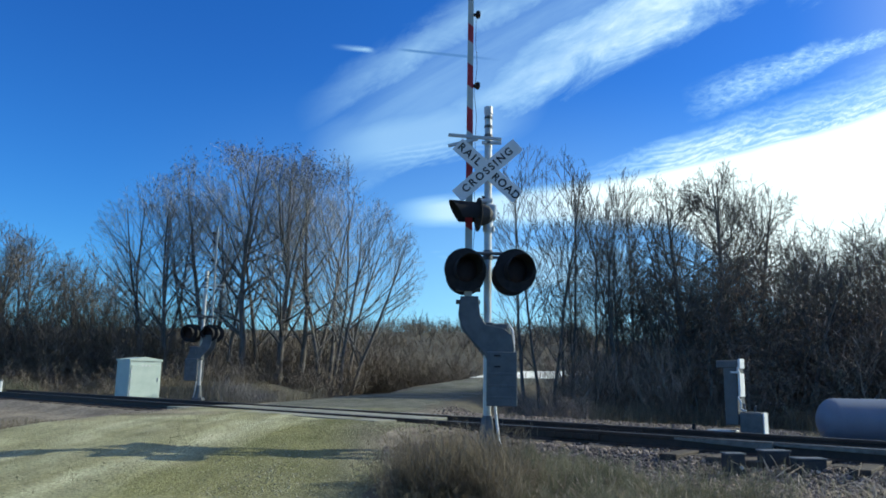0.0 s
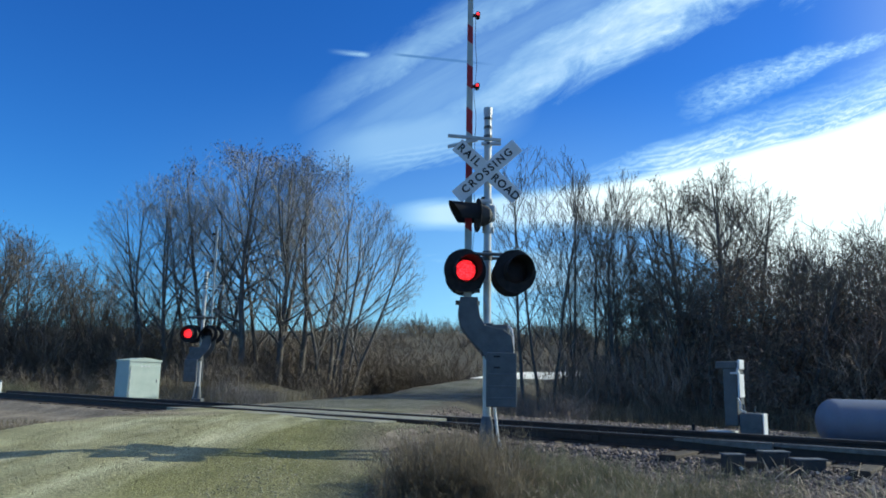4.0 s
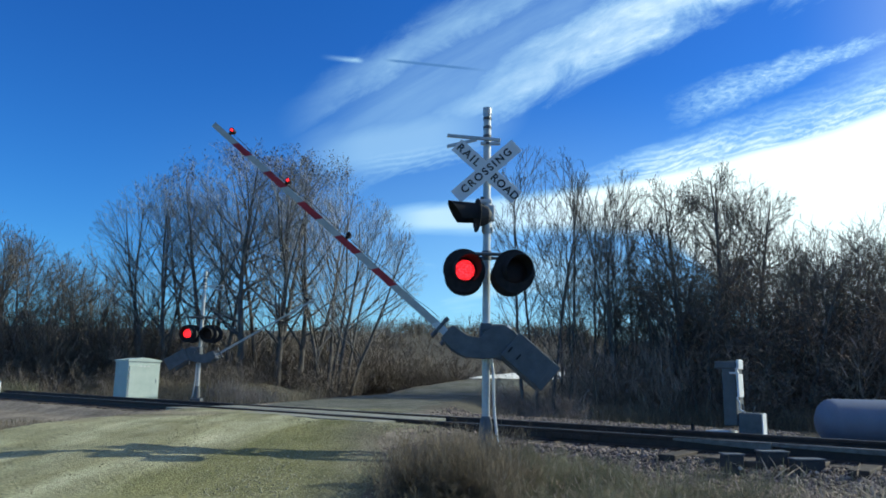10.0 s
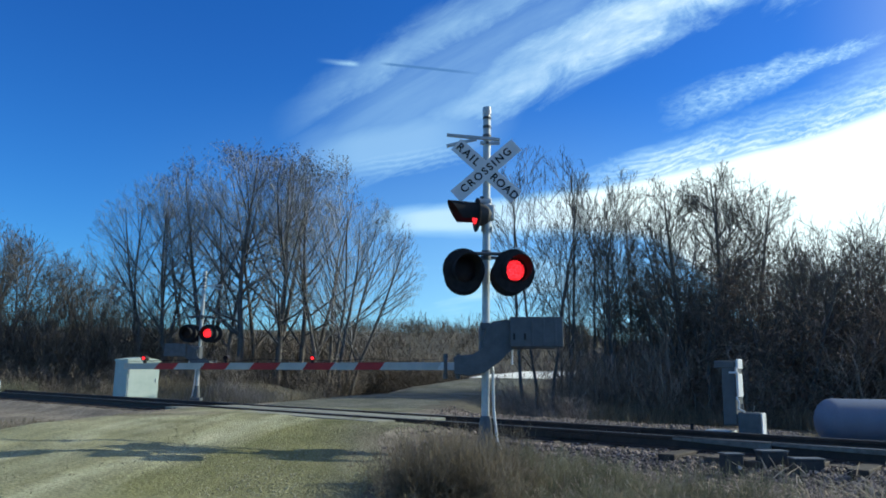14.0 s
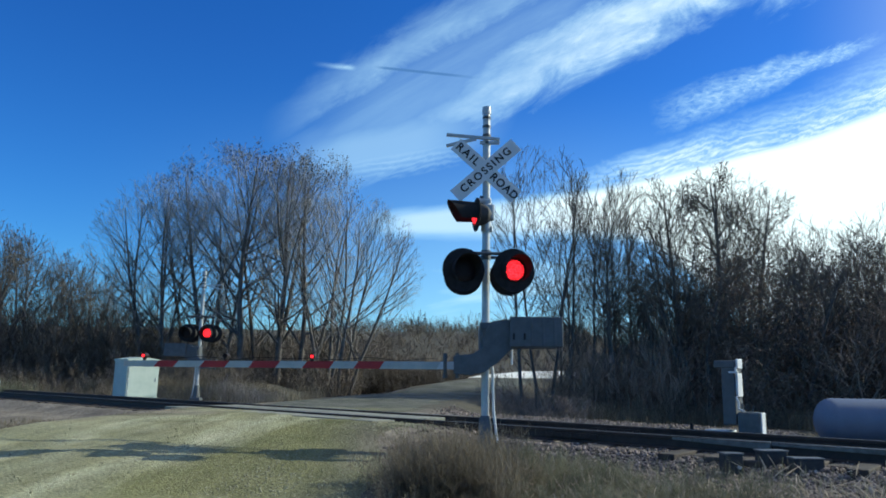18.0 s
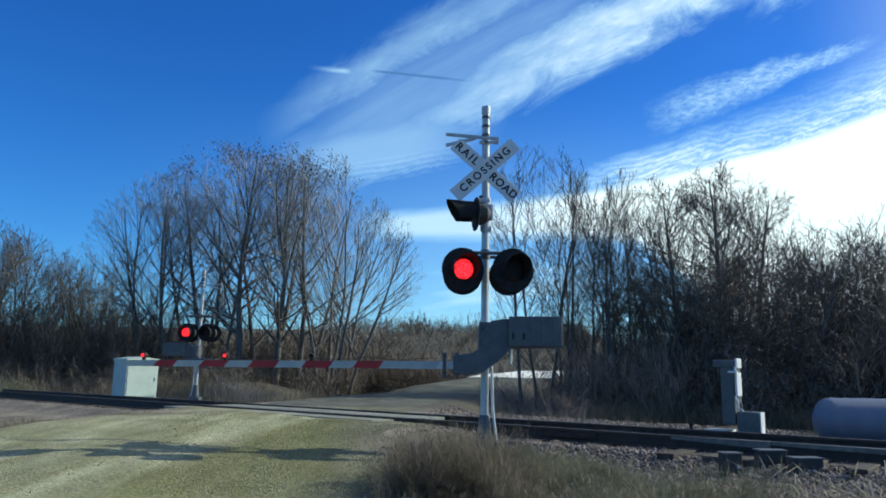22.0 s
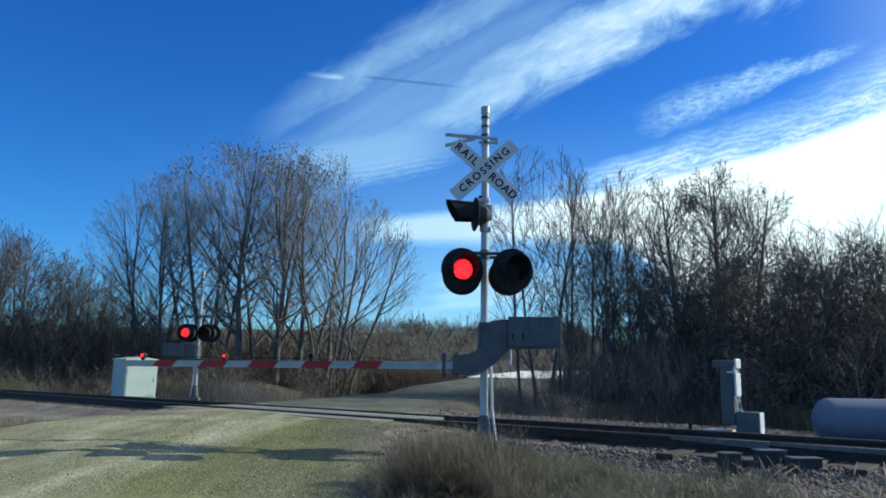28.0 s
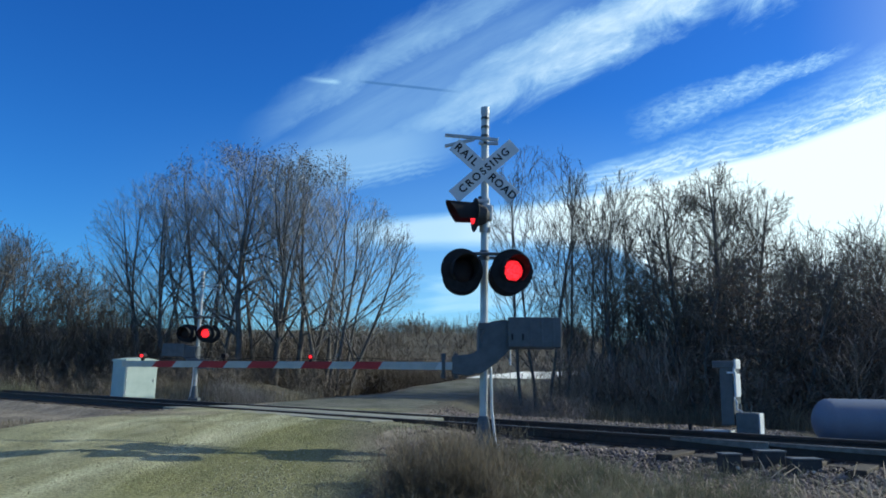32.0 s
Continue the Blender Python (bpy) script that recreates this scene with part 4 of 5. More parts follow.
def leaf_cards(rng, tips, size, per):
    """Small curled leaves at the ends of twigs: two triangles folded along the middle."""
    c = np.repeat(tips, per, 0) + rng.normal(size=(len(tips) * per, 3)) * size * 2.2
    a = rng.normal(size=c.shape)
    a /= np.linalg.norm(a, axis=1, keepdims=True)
    b = np.cross(a, rng.normal(size=c.shape))
    b /= np.linalg.norm(b, axis=1, keepdims=True) + 1e-9
    s = size * rng.uniform(0.6, 1.3, (len(c), 1))
    V = np.stack([c - a * s, c + b * s * 0.5, c + a * s, c - b * s * 0.5 + np.cross(a, b) * s * 0.4], 1)
    q = np.arange(len(c) * 4).reshape(-1, 4)
    return V.reshape(-1, 3), q


KINDS = {}


def tree_kind(key, leaves=0, leaf_from=-1.0, **kw):
    lines = tree_lines(**kw)
    wood = joined([tubes(*x) for x in lines[:2]])
    crown = joined([tubes(*x) for x in lines[2:]])
    lv = None
    if leaves:
        rng = np.random.default_rng(kw["seed"] + 50)
        tips = lines[4][0][:, -1]
        tips = tips[tips[:, 2] > kw["env"][2] + leaf_from * kw["env"][1]]
        tips = tips[rng.random(len(tips)) < leaves]
        lv = leaf_cards(rng, tips, 0.05, 2)
    KINDS[key] = (wood, crown, lv)


def tree(key, x, y, turn, scale, dark, label, tilt=0):
    """A tree of its own: trunk with limbs, crown of twigs, withered leaves where the kind keeps them."""
    ob = empty("tree", pose(x, y, ground_at(x, y), 0, tilt) @ pose(0, 0, 0, 0, 0, turn), label, "tree", "bare trees")
    ob.scale = (scale, scale, scale)
    for i, nm in enumerate(("trunk", "crown", "leaves")):
        if KINDS[key][i] is None:
            continue
        mk = (key, nm, dark)
        if mk not in KINDS:
            v, q = KINDS[key][i]
            # trunks and the dark trees take the bark with shade in its colour
            KINDS[mk] = mesh_from(nm, v, q, (M_LEAF if dark else M_BUD) if nm == "leaves" else M_BARK_SHADE if dark or nm == "trunk" else M_BARK, smooth=(nm == "trunk"))
        p = new(nm, KINDS[mk])
        p.parent = ob
    return ob


tree_kind("fan", seed=3, env=(3.7, 5.2, 8.6), stems=2, lean=0.15, fork=14, boughs=9, twigs=6, angle=45, up=0.035, wiggle=0.055, limb=0.48, inner=0.12, base=0.16, clear=0.20, spread=0.35, leaves=0.30, leaf_from=0.50, fine=0.0048, last=3)
tree_kind("broad", seed=5, env=(4.2, 5.0, 8.5), stems=1, lean=0.03, fork=26, boughs=9, twigs=6, angle=50, up=0.035, wiggle=0.06, limb=0.50, inner=0.12, base=0.24, clear=0.20, spread=0.3, leaves=0.30, leaf_from=0.50, fine=0.0048, last=3)
tree_kind("vase", seed=8, env=(3.5, 4.5, 7.0), stems=3, lean=0.20, fork=11, boughs=8, twigs=6, angle=43, up=0.03, wiggle=0.05, limb=0.48, inner=0.12, base=0.115, clear=0.2, spread=0.45, fine=0.0046, last=3)
tree_kind("round", seed=11, env=(3.7, 4.6, 5.6), stems=3, lean=0.30, fork=12, boughs=8, twigs=6, angle=46, up=0.02, wiggle=0.10, base=0.13, clear=0.16, spread=0.35, last=2, inner=0.15, fine=0.0072, limb=0.5)
tree_kind("slender", seed=17, env=(1.9, 5.3, 5.9), stems=2, lean=0.09, fork=15, boughs=6, twigs=5, angle=36, up=0.03, wiggle=0.05, base=0.085, clear=0.16, spread=0.35, last=2, limb=0.42, inner=0.12, fine=0.0056)
tree_kind("gnarled", seed=23, env=(3.3, 4.3, 5.4), stems=2, lean=0.22, fork=11, boughs=8, twigs=5, angle=52, up=0.01, wiggle=0.22, base=0.14, clear=0.2, spread=0.3, curl=0.13, last=2, inner=0.15, fine=0.0072, limb=0.5)
tree_kind("rough", seed=29, env=(2.5, 4.8, 6.0), stems=2, lean=0.14, fork=13, boughs=8, twigs=5, angle=42, up=0.02, wiggle=0.08, base=0.115, clear=0.2, spread=0.4, leaves=0.06, last=2, limb=0.46, inner=0.12, fine=0.0062)
tree_kind("oak", seed=37, env=(2.7, 3.6, 6.5), stems=1, lean=0.05, fork=22, boughs=9, twigs=7, angle=52, up=0.03, wiggle=0.10, base=0.18, clear=0.26, spread=0.25, last=3, limb=0.48, inner=0.15, fine=0.0060)

GREY = "tall bare grey tree with a fan of fine twigs"
DARK = "bare dark tree in the brush beyond the track"
for key, x, y, turn, sc, dk, lb, *tl in (
        ("fan", -12.2, 40.5, 20, 1.03, 0, GREY, -2), ("broad", -10.6, 39.5, 140, 1.02, 0, GREY), ("broad", -8.8, 40, 250, 1.02, 0, GREY, 1), ("fan", -7.6, 41.5, 80, 1.02, 0, GREY, 3), ("fan", -10.0, 42.5, 200, 1.08, 0, GREY),
        ("fan", -14.7, 40, 310, 0.88, 0, GREY, -2), ("vase", -15.9, 41, 20, 1.08, 0, GREY, -2), ("vase", -13.6, 42, 200, 1.1, 0, GREY, -2), ("vase", -6.1, 40, 310, 1.02, 0, GREY, 3), ("vase", -5.1, 39, 100, 0.94, 0, GREY, 8),
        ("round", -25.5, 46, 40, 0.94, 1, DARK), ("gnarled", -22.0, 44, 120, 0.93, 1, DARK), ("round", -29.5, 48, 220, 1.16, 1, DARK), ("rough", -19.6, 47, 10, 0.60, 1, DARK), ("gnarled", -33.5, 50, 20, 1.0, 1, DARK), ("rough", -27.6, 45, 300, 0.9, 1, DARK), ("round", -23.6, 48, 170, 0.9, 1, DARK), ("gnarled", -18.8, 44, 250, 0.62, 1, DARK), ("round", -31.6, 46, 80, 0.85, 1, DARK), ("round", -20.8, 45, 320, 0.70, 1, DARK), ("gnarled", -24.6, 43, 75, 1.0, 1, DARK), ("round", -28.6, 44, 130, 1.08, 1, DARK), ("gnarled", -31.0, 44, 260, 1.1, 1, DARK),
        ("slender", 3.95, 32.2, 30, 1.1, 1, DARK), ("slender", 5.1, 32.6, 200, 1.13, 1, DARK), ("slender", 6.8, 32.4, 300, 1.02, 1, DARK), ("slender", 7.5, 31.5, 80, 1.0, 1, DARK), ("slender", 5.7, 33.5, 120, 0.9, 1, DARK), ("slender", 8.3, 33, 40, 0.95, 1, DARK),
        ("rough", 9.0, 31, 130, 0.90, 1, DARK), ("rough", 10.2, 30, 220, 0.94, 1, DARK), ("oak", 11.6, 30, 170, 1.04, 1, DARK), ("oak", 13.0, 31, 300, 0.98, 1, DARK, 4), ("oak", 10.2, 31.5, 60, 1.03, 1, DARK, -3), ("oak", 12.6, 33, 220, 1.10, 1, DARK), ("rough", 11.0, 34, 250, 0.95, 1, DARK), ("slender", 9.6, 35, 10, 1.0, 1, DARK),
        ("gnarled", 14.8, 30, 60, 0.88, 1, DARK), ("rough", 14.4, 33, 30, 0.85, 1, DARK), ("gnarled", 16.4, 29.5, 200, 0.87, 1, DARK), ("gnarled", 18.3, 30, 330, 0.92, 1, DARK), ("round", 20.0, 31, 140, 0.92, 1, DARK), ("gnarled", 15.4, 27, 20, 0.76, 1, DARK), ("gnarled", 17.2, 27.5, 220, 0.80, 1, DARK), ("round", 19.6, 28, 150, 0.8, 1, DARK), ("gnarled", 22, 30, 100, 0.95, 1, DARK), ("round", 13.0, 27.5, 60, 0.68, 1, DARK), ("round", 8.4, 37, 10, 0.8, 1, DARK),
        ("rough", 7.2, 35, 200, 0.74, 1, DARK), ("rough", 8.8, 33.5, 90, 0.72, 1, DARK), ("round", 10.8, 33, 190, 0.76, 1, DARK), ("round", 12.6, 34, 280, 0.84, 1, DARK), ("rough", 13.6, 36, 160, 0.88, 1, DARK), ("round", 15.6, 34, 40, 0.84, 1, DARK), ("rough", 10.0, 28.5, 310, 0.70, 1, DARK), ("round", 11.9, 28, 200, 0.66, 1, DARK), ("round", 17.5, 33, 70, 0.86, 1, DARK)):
    tree(key, x, y, turn, sc, dk, lb, *tl)


def shrub_lines(seed, tall, stems, side=8, tip=5, lean=0.35, bend=0.17, thick=0.022):
    rng = np.random.default_rng(seed)
    az = rng.uniform(0, 6.28, stems)
    d = np.stack([np.cos(az) * lean, np.sin(az) * lean, np.ones(stems)], 1)
    d /= np.linalg.norm(d, axis=1, keepdims=True)
    pos = np.stack([np.cos(az), np.sin(az), np.zeros(stems)], 1) * rng.uniform(0, 0.6, (stems, 1))
    ln = tall / 5 * rng.uniform(0.5, 1.12, (stems, 1))
    pts = [pos]
    for _ in range(5):
        d = d + rng.normal(size=d.shape) * bend
        d /= np.linalg.norm(d, axis=1, keepdims=True)
        pos = pos + d * ln
        pts.append(pos)
    P0 = np.stack(pts, 1)
    R0 = thick * np.linspace(1, 0.3, 6)[None] * np.ones((stems, 1))
    P1, R1 = grow(rng, P0, R0, side, 0.1, 1.0, 0.45, 46, 3, 0.05, 0.18, 0.7)
    P2, R2 = grow(rng, P1, R1, tip, 0.1, 1.0, 0.6, 46, 2, 0.03, 0.16, 0.8)
    return joined([tubes(P0, R0, 4), tubes(P1, np.maximum(R1, thick * 0.4), 2), tubes(P2, np.maximum(R2, 0.0065), 2)])


SHRUBS = [shrub_lines(60 + i, 2.6, 7) for i in range(4)]
TINY_SHRUBS = [shrub_lines(90 + i, 2.4, 7, 8, 5, 0.6, 0.2, 0.015) for i in range(4)]
TALL_SHRUBS = [shrub_lines(80 + i, 3.6, 7, 10, 4, 0.75, 0.34, 0.016) for i in range(4)]
RIDGE_SHRUBS = [shrub_lines(110 + i, 2.9, 5, 6, 3, 0.5, 0.22, 0.045) for i in range(4)]
FAR_SHRUBS = [shrub_lines(70 + i, 2.9, 5, 8, 5, 0.7, 0.32, 0.015) for i in range(4)]


def thicket(name, seed, spots, label, material, kinds):
    """Brush that nobody could count: many shrubs in one mesh. spots: x, y, scale."""
    rng = np.random.default_rng(seed)
    out = []
    for x, y, sc in spots:
        v, q = kinds[rng.integers(len(kinds))]
        a = rng.uniform(0, 6.28)
        c, s = math.cos(a), math.sin(a)
        w = v * np.array([sc * rng.uniform(0.85, 1.3), sc * rng.uniform(0.85, 1.3), sc * rng.uniform(0.75, 1.2)])
        w = np.stack([w[:, 0] * c - w[:, 1] * s, w[:, 0] * s + w[:, 1] * c, w[:, 2]], 1) + np.array([x, y, ground_at(x, y) - 0.05])
        out.append((w, q))
    v, q = joined(out)
    ob = new(name, mesh_from(name, v, q, material))
    return tagged(ob, label, "brush", kind="stuff")


rb = random.Random(12)
left_brush = [(rb.uniform(-36, -2.5), rb.uniform(36, 44), rb.uniform(0.55, 1.15)) for _ in range(190)]
left_brush = [(x, y, s) for x, y, s in left_brush if x < -4.4]
hump = [(rb.uniform(-19, -5.0), rb.uniform(30, 37), rb.uniform(0.22, 0.6)) for _ in range(60)]
hump = [h for h in hump if h[0] < road_mid(h[1]) - 3.4]
thicket("undergrowth", 20, hump, "low brown scrub at the edge of the trees", M_BRUSH_SHADE, SHRUBS)
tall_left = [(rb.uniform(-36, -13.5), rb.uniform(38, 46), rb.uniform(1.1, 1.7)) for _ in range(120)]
thicket("undergrowth", 16, tall_left, "tall dense brown brush beyond the track", M_BRUSH_SHADE, TALL_SHRUBS)
thicket("undergrowth", 1, left_brush, "dense bare brown undergrowth below the trees", M_BRUSH_SHADE, SHRUBS)
# brush beyond the view's right edge is added to shade tank and ground
right_brush = []
for _ in range(430):
    x, y = rb.uniform(3.5, 27), rb.uniform(18, 36)
    if y > 27 + 3 * math.exp(-((x - 4) / 3) ** 2) - 0.62 * max(0, x - 9.5) and x > road_mid(y) + 4.5:
        right_brush.append((x, y, rb.uniform(0.6, 1.05) + 0.08 * min(7, max(0, x - 9))))
for _ in range(70):
    x, y = rb.uniform(1.5, 9), rb.uniform(22, 33)
    if road_mid(y) + 3.0 < x < road_mid(y) + 7:
        right_brush.append((x, y, rb.uniform(0.18, 0.45)))
thicket("undergrowth", 2, right_brush, "dense dark undergrowth below the trees", M_BRUSH, TALL_SHRUBS)
# taller saplings that close the woods behind the first trees
deep = []
for _ in range(280):
    x, y = rb.uniform(7, 34), rb.uniform(32, 46)
    if x > road_mid(y) + 5.0 and x < 0.74 * y:
        deep.append((x, y, rb.uniform(0.8, 1.3) + 0.07 * min(11, max(0, x - 8.5))))
for _ in range(150):
    x, y = rb.uniform(-42, -4), rb.uniform(44, 60)
    if x > -0.75 * y:
        deep.append((x, y, rb.uniform(0.8, 1.7) + 0.02 * max(0, -12 - x)))
for _ in range(130):
    x, y = rb.uniform(8.5, 24), rb.uniform(32.5, 40)
    if 0.27 * y < x < 0.66 * y:
        deep.append((x, y, rb.uniform(1.5, 2.2) if x > 0.33 * y else rb.uniform(1.0, 1.6)))
deep += [(rb.uniform(-13, -4.5), rb.uniform(43, 50), rb.uniform(1.1, 1.6)) for _ in range(90)]
thicket("sapling_woods", 4, [d for d in deep if d[0] > 0], "dense bare saplings closing the woods", M_BRUSH, FAR_SHRUBS)
thicket("sapling_woods", 22, [d for d in deep if d[0] < 0], "dense dark saplings behind the tall trees", M_BRUSH_SHADE, FAR_SHRUBS)
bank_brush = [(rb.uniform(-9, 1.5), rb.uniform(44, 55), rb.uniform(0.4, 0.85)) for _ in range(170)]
thicket("undergrowth", 26, [b for b in bank_brush if b[0] < road_mid(b[1]) - 4.0], "low dark scrub on the bank beside the road", M_BRUSH_SHADE, TALL_SHRUBS)
far_brush = [(rb.uniform(-30, 45), rb.uniform(64, 118), rb.uniform(0.5, 1.0)) for _ in range(420)]
far_brush += [(rb.uniform(-24, 30), rb.uniform(110, 172), rb.uniform(0.6, 1.5)) for _ in range(330)]
far_brush = [(x, y, s) for x, y, s in far_brush if abs(x - road_mid(y)) > 4.5]


def leaf_litter(name, seed, count, x0, x1, y0, y1, tall, label):
    """Withered leaves still hanging in the brush, thinning out upwards."""
    rng = np.random.default_rng(seed)
    x, y = rng.uniform(x0, x1, count), rng.uniform(y0, y1, count)
    z = height(x, y) + tall * (1 + 0.35 * np.sin(x * 1.3) + 0.2 * np.sin(x * 3.7 + y)) * rng.random(count) ** 1.4
    v, q = leaf_cards(rng, np.stack([x, y, z], 1), 0.055, 2)
    return tagged(new(name, mesh_from(name, v, q, M_LEAF)), label, "leaves", kind="stuff")


leaf_litter("withered_leaves", 41, 9000, 9, 27, 26, 34, 4.6, "brown withered leaves hanging in the brush")
leaf_litter("withered_leaves", 43, 17000, 10.0, 24, 24.5, 31, 4.3, "dark withered leaves still hanging in the thicket")
leaf_litter("withered_leaves", 42, 5000, -34, -4.5, 37, 44, 2.6, "brown withered leaves in the undergrowth")
thicket("distant_woods", 3, far_brush, "distant bare brown woods behind the road", M_BRUSH_SHADE, RIDGE_SHRUBS)


def blades(name, seed, spots, tall, wide, material, label, per, spread, droop=0.45, heads=0.0, k=4):
    """Grass in one mesh: each blade a bent tapering strip; heads: the share with a thick seed head."""
    rng = np.random.default_rng(seed)
    c = np.repeat(np.asarray(spots, float), per, 0)
    n = len(c)
    x = c[:, 0] + rng.normal(size=n) * spread * c[:, 2]
    y = c[:, 1] + rng.normal(size=n) * spread * c[:, 2]
    z = height(x, y) - 0.02
    h = tall * c[:, 2] * rng.uniform(0.4, 1.15, n)
    az, lean = rng.uniform(0, 6.28, n), rng.uniform(0.05, droop, n)
    t = np.linspace(0, 1, k)[None]
    P = np.stack([x[:, None] + np.cos(az)[:, None] * lean[:, None] * h[:, None] * t ** 2, y[:, None] + np.sin(az)[:, None] * lean[:, None] * h[:, None] * t ** 2,
                  z[:, None] + h[:, None] * (t - 0.25 * lean[:, None] * t ** 2)], -1)
    sa = rng.uniform(0, 3.14, n)
    side = np.stack([np.cos(sa), np.sin(sa), np.zeros(n)], -1)[:, None]
    w = wide * rng.uniform(0.6, 1.3, (n, 1)) * np.interp(t, [0, 0.33, 0.67, 1], [1, 0.85, 0.6, 0.12])
    hd = rng.random(n) < heads
    w = np.where(hd[:, None], wide * np.interp(t, [0, 0.64, 0.72, 0.88, 1], [0.3, 0.22, 1.9, 2.2, 0.5]), w)
    V = np.stack([P - side * w[..., None] / 2, P + side * w[..., None] / 2], 2)
    i = np.arange(n * k * 2).reshape(n, k, 2)
    Q = np.stack([i[:, :-1, 0], i[:, :-1, 1], i[:, 1:, 1], i[:, 1:, 0]], -1).reshape(-1, 4)
    ob = new(name, mesh_from(name, V, Q, material))
    return tagged(ob, label, "grass", kind="stuff")


# verge between the road edge and the track, in front of the mast
verge, weeds, husks = [], [], []
for _ in range(760):
    x, y = rb.uniform(-0.5, 8.0), rb.uniform(4.6, 9.6)
    s = 0.645 * x + 0.764 * y
    if s < 8.2 - 0.55 * sm(0.5, 1.4, x) + 0.3 * rb.random() and x > road_mid(y) + 3.3 + 0.3 * rb.random():
        (verge if rb.random() < 0.3 + 0.12 * max(0, x - 1) else weeds).append((x, y, rb.uniform(0.6, 1.1)))
blades("dry_grass", 5, verge, 0.21, 0.0032, M_STRAW, "dry straw-coloured grass on the verge", 30, 0.12, heads=0.12)
blades("weeds", 6, weeds, 0.19, 0.0024, M_WEED, "grey-green weeds on the verge", 34, 0.12)
for _ in range(120):
    a, r = rb.uniform(0, 6.28), rb.random() ** 0.5
    husks.append((0.22 + 0.52 * r * math.cos(a), 8.15 + 0.8 * r * math.sin(a), rb.uniform(0.7, 1.15) * (1.15 - 0.5 * r)))
blades("weed_clump", 7, husks, 0.58, 0.0021, M_HUSK, "bushy clump of brown dead weeds by the mast", 55, 0.07, 0.7, heads=0.06)
low = [(x, y, rb.uniform(0.06, 0.12)) for x, y, s in weeds if rb.random() < 0.6]
for _ in range(210):
    x, s = rb.uniform(0.6, 3.2), rb.uniform(6.0, 7.7)
    low.append((x, (s - 0.645 * x) / 0.764, rb.uniform(0.09, 0.16)))
for _ in range(130):
    x = rb.uniform(0.75, 2.1)
    q = rb.uniform(7.5, 8.75 - 0.5 * sm(1.1, 2.1, x))
    low.append((x, (q - 0.645 * x) / 0.764, rb.uniform(0.08, 0.15)))
thicket("weeds", 19, low, "low fuzzy grey-green weeds on the verge", M_WEED, TINY_SHRUBS)
blades("weed_heads", 23, [(x, y, rb.uniform(0.6, 1.1)) for x, y, s in low if x < 3.4], 0.25, 0.0040, M_PLUME, "pale seed heads standing over the weeds", 4, 0.1, 0.8, heads=1.0, k=8)
bush = [(0.14 + rb.gauss(0, 0.33), 8.1 + rb.gauss(0, 0.45), rb.uniform(0.14, 0.27)) for _ in range(240)]
bush = [q for q in bush if q[0] > road_mid(q[1]) + 3.3]
thicket("dead_weed_bush", 14, bush, "fuzzy brown dead weed bush on the verge", M_HUSK, TINY_SHRUBS)
stalks = [(rb.uniform(2.4, 5.0), 0, rb.uniform(0.5, 1.1)) for _ in range(60)]
stalks = [(x, (rb.uniform(7.9, 8.55) - 0.645 * x) / 0.764, s) for x, _, s in stalks]
blades("weed_stalks", 18, stalks, 0.34, 0.0055, M_WEED, "grey weed stalks grown up before the track boxes", 12, 0.09, 0.5, heads=0.3)
plumes = [(rb.uniform(3.2, 6.4), rb.uniform(5.8, 7.4), rb.uniform(0.7, 1.1)) for _ in range(110)]
plumes = [p for p in plumes if 0.645 * p[0] + 0.764 * p[1] < 8.3]
blades("foxtail_grass", 8, plumes, 0.50, 0.0062, M_PLUME, "tall pale grass with drooping seed heads", 6, 0.12, 1.9, heads=1.0, k=12)
tuft_clump = [(-7.0 + rb.gauss(0, 0.6), 28.6 + rb.gauss(0, 0.4), rb.uniform(0.9, 1.5)) for _ in range(60)]
blades("dry_grass", 15, tuft_clump, 0.62, 0.018, M_PLUME, "bright tan grass clump below the trees", 40, 0.22, 0.8)
tufts = [(rb.uniform(-20, -3.6), 0, rb.uniform(0.6, 1.2)) for _ in range(420)]
tufts = [(x, (S_MID + rb.uniform(3.4, 6.5) - 0.645 * x) / 0.764, s) for x, _, s in tufts]
blades("dry_grass", 9, [t for t in tufts if t[0] < road_mid(t[1]) - 2.6], 0.55, 0.012, M_STRAW, "tufts of dry tan grass behind the track", 26, 0.20, 0.7)
rise_grass = [(rb.uniform(-13, -4.5), rb.uniform(25.5, 34), rb.uniform(0.5, 1.1)) for _ in range(260)]
rise_grass = [g for g in rise_grass if g[0] < road_mid(g[1]) - 2.8 and 0.645 * g[0] + 0.764 * g[1] > 14.2]
blades("dry_grass", 21, rise_grass, 0.38, 0.012, M_STRAW, "short dry grass below the trees", 18, 0.25, 0.8)
# grass heap added in the shape of a pale windshield reflection
reflection_heap = [(rb.uniform(-20.0, -16.2), rb.uniform(29.5, 32), rb.uniform(0.7, 1.3)) for _ in range(110)]
blades("dry_grass", 17, reflection_heap, 0.62, 0.012, M_WEED, "grey-green dry grass heap in place of a windshield reflection", 34, 0.22, 0.8)
lt = [(rb.uniform(-15, -8.5), rb.uniform(12.5, 17.5), rb.uniform(0.4, 0.9)) for _ in range(460)]
blades("dry_grass", 10, [t for t in lt if 0.645 * t[0] + 0.764 * t[1] < 8.6 and t[0] < -9.2 + 0.3 * (t[1] - 12.5)], 0.20, 0.010, M_STRAW, "short dry grass beside the track", 26, 0.2, 0.7)
rt2 = [(rb.uniform(1.5, 24), 0, rb.uniform(0.5, 1.0)) for _ in range(300)]
rt2 = [(x, (S_MID + rb.uniform(5.4, 10.5) - 0.645 * x) / 0.764, s) for x, _, s in rt2]
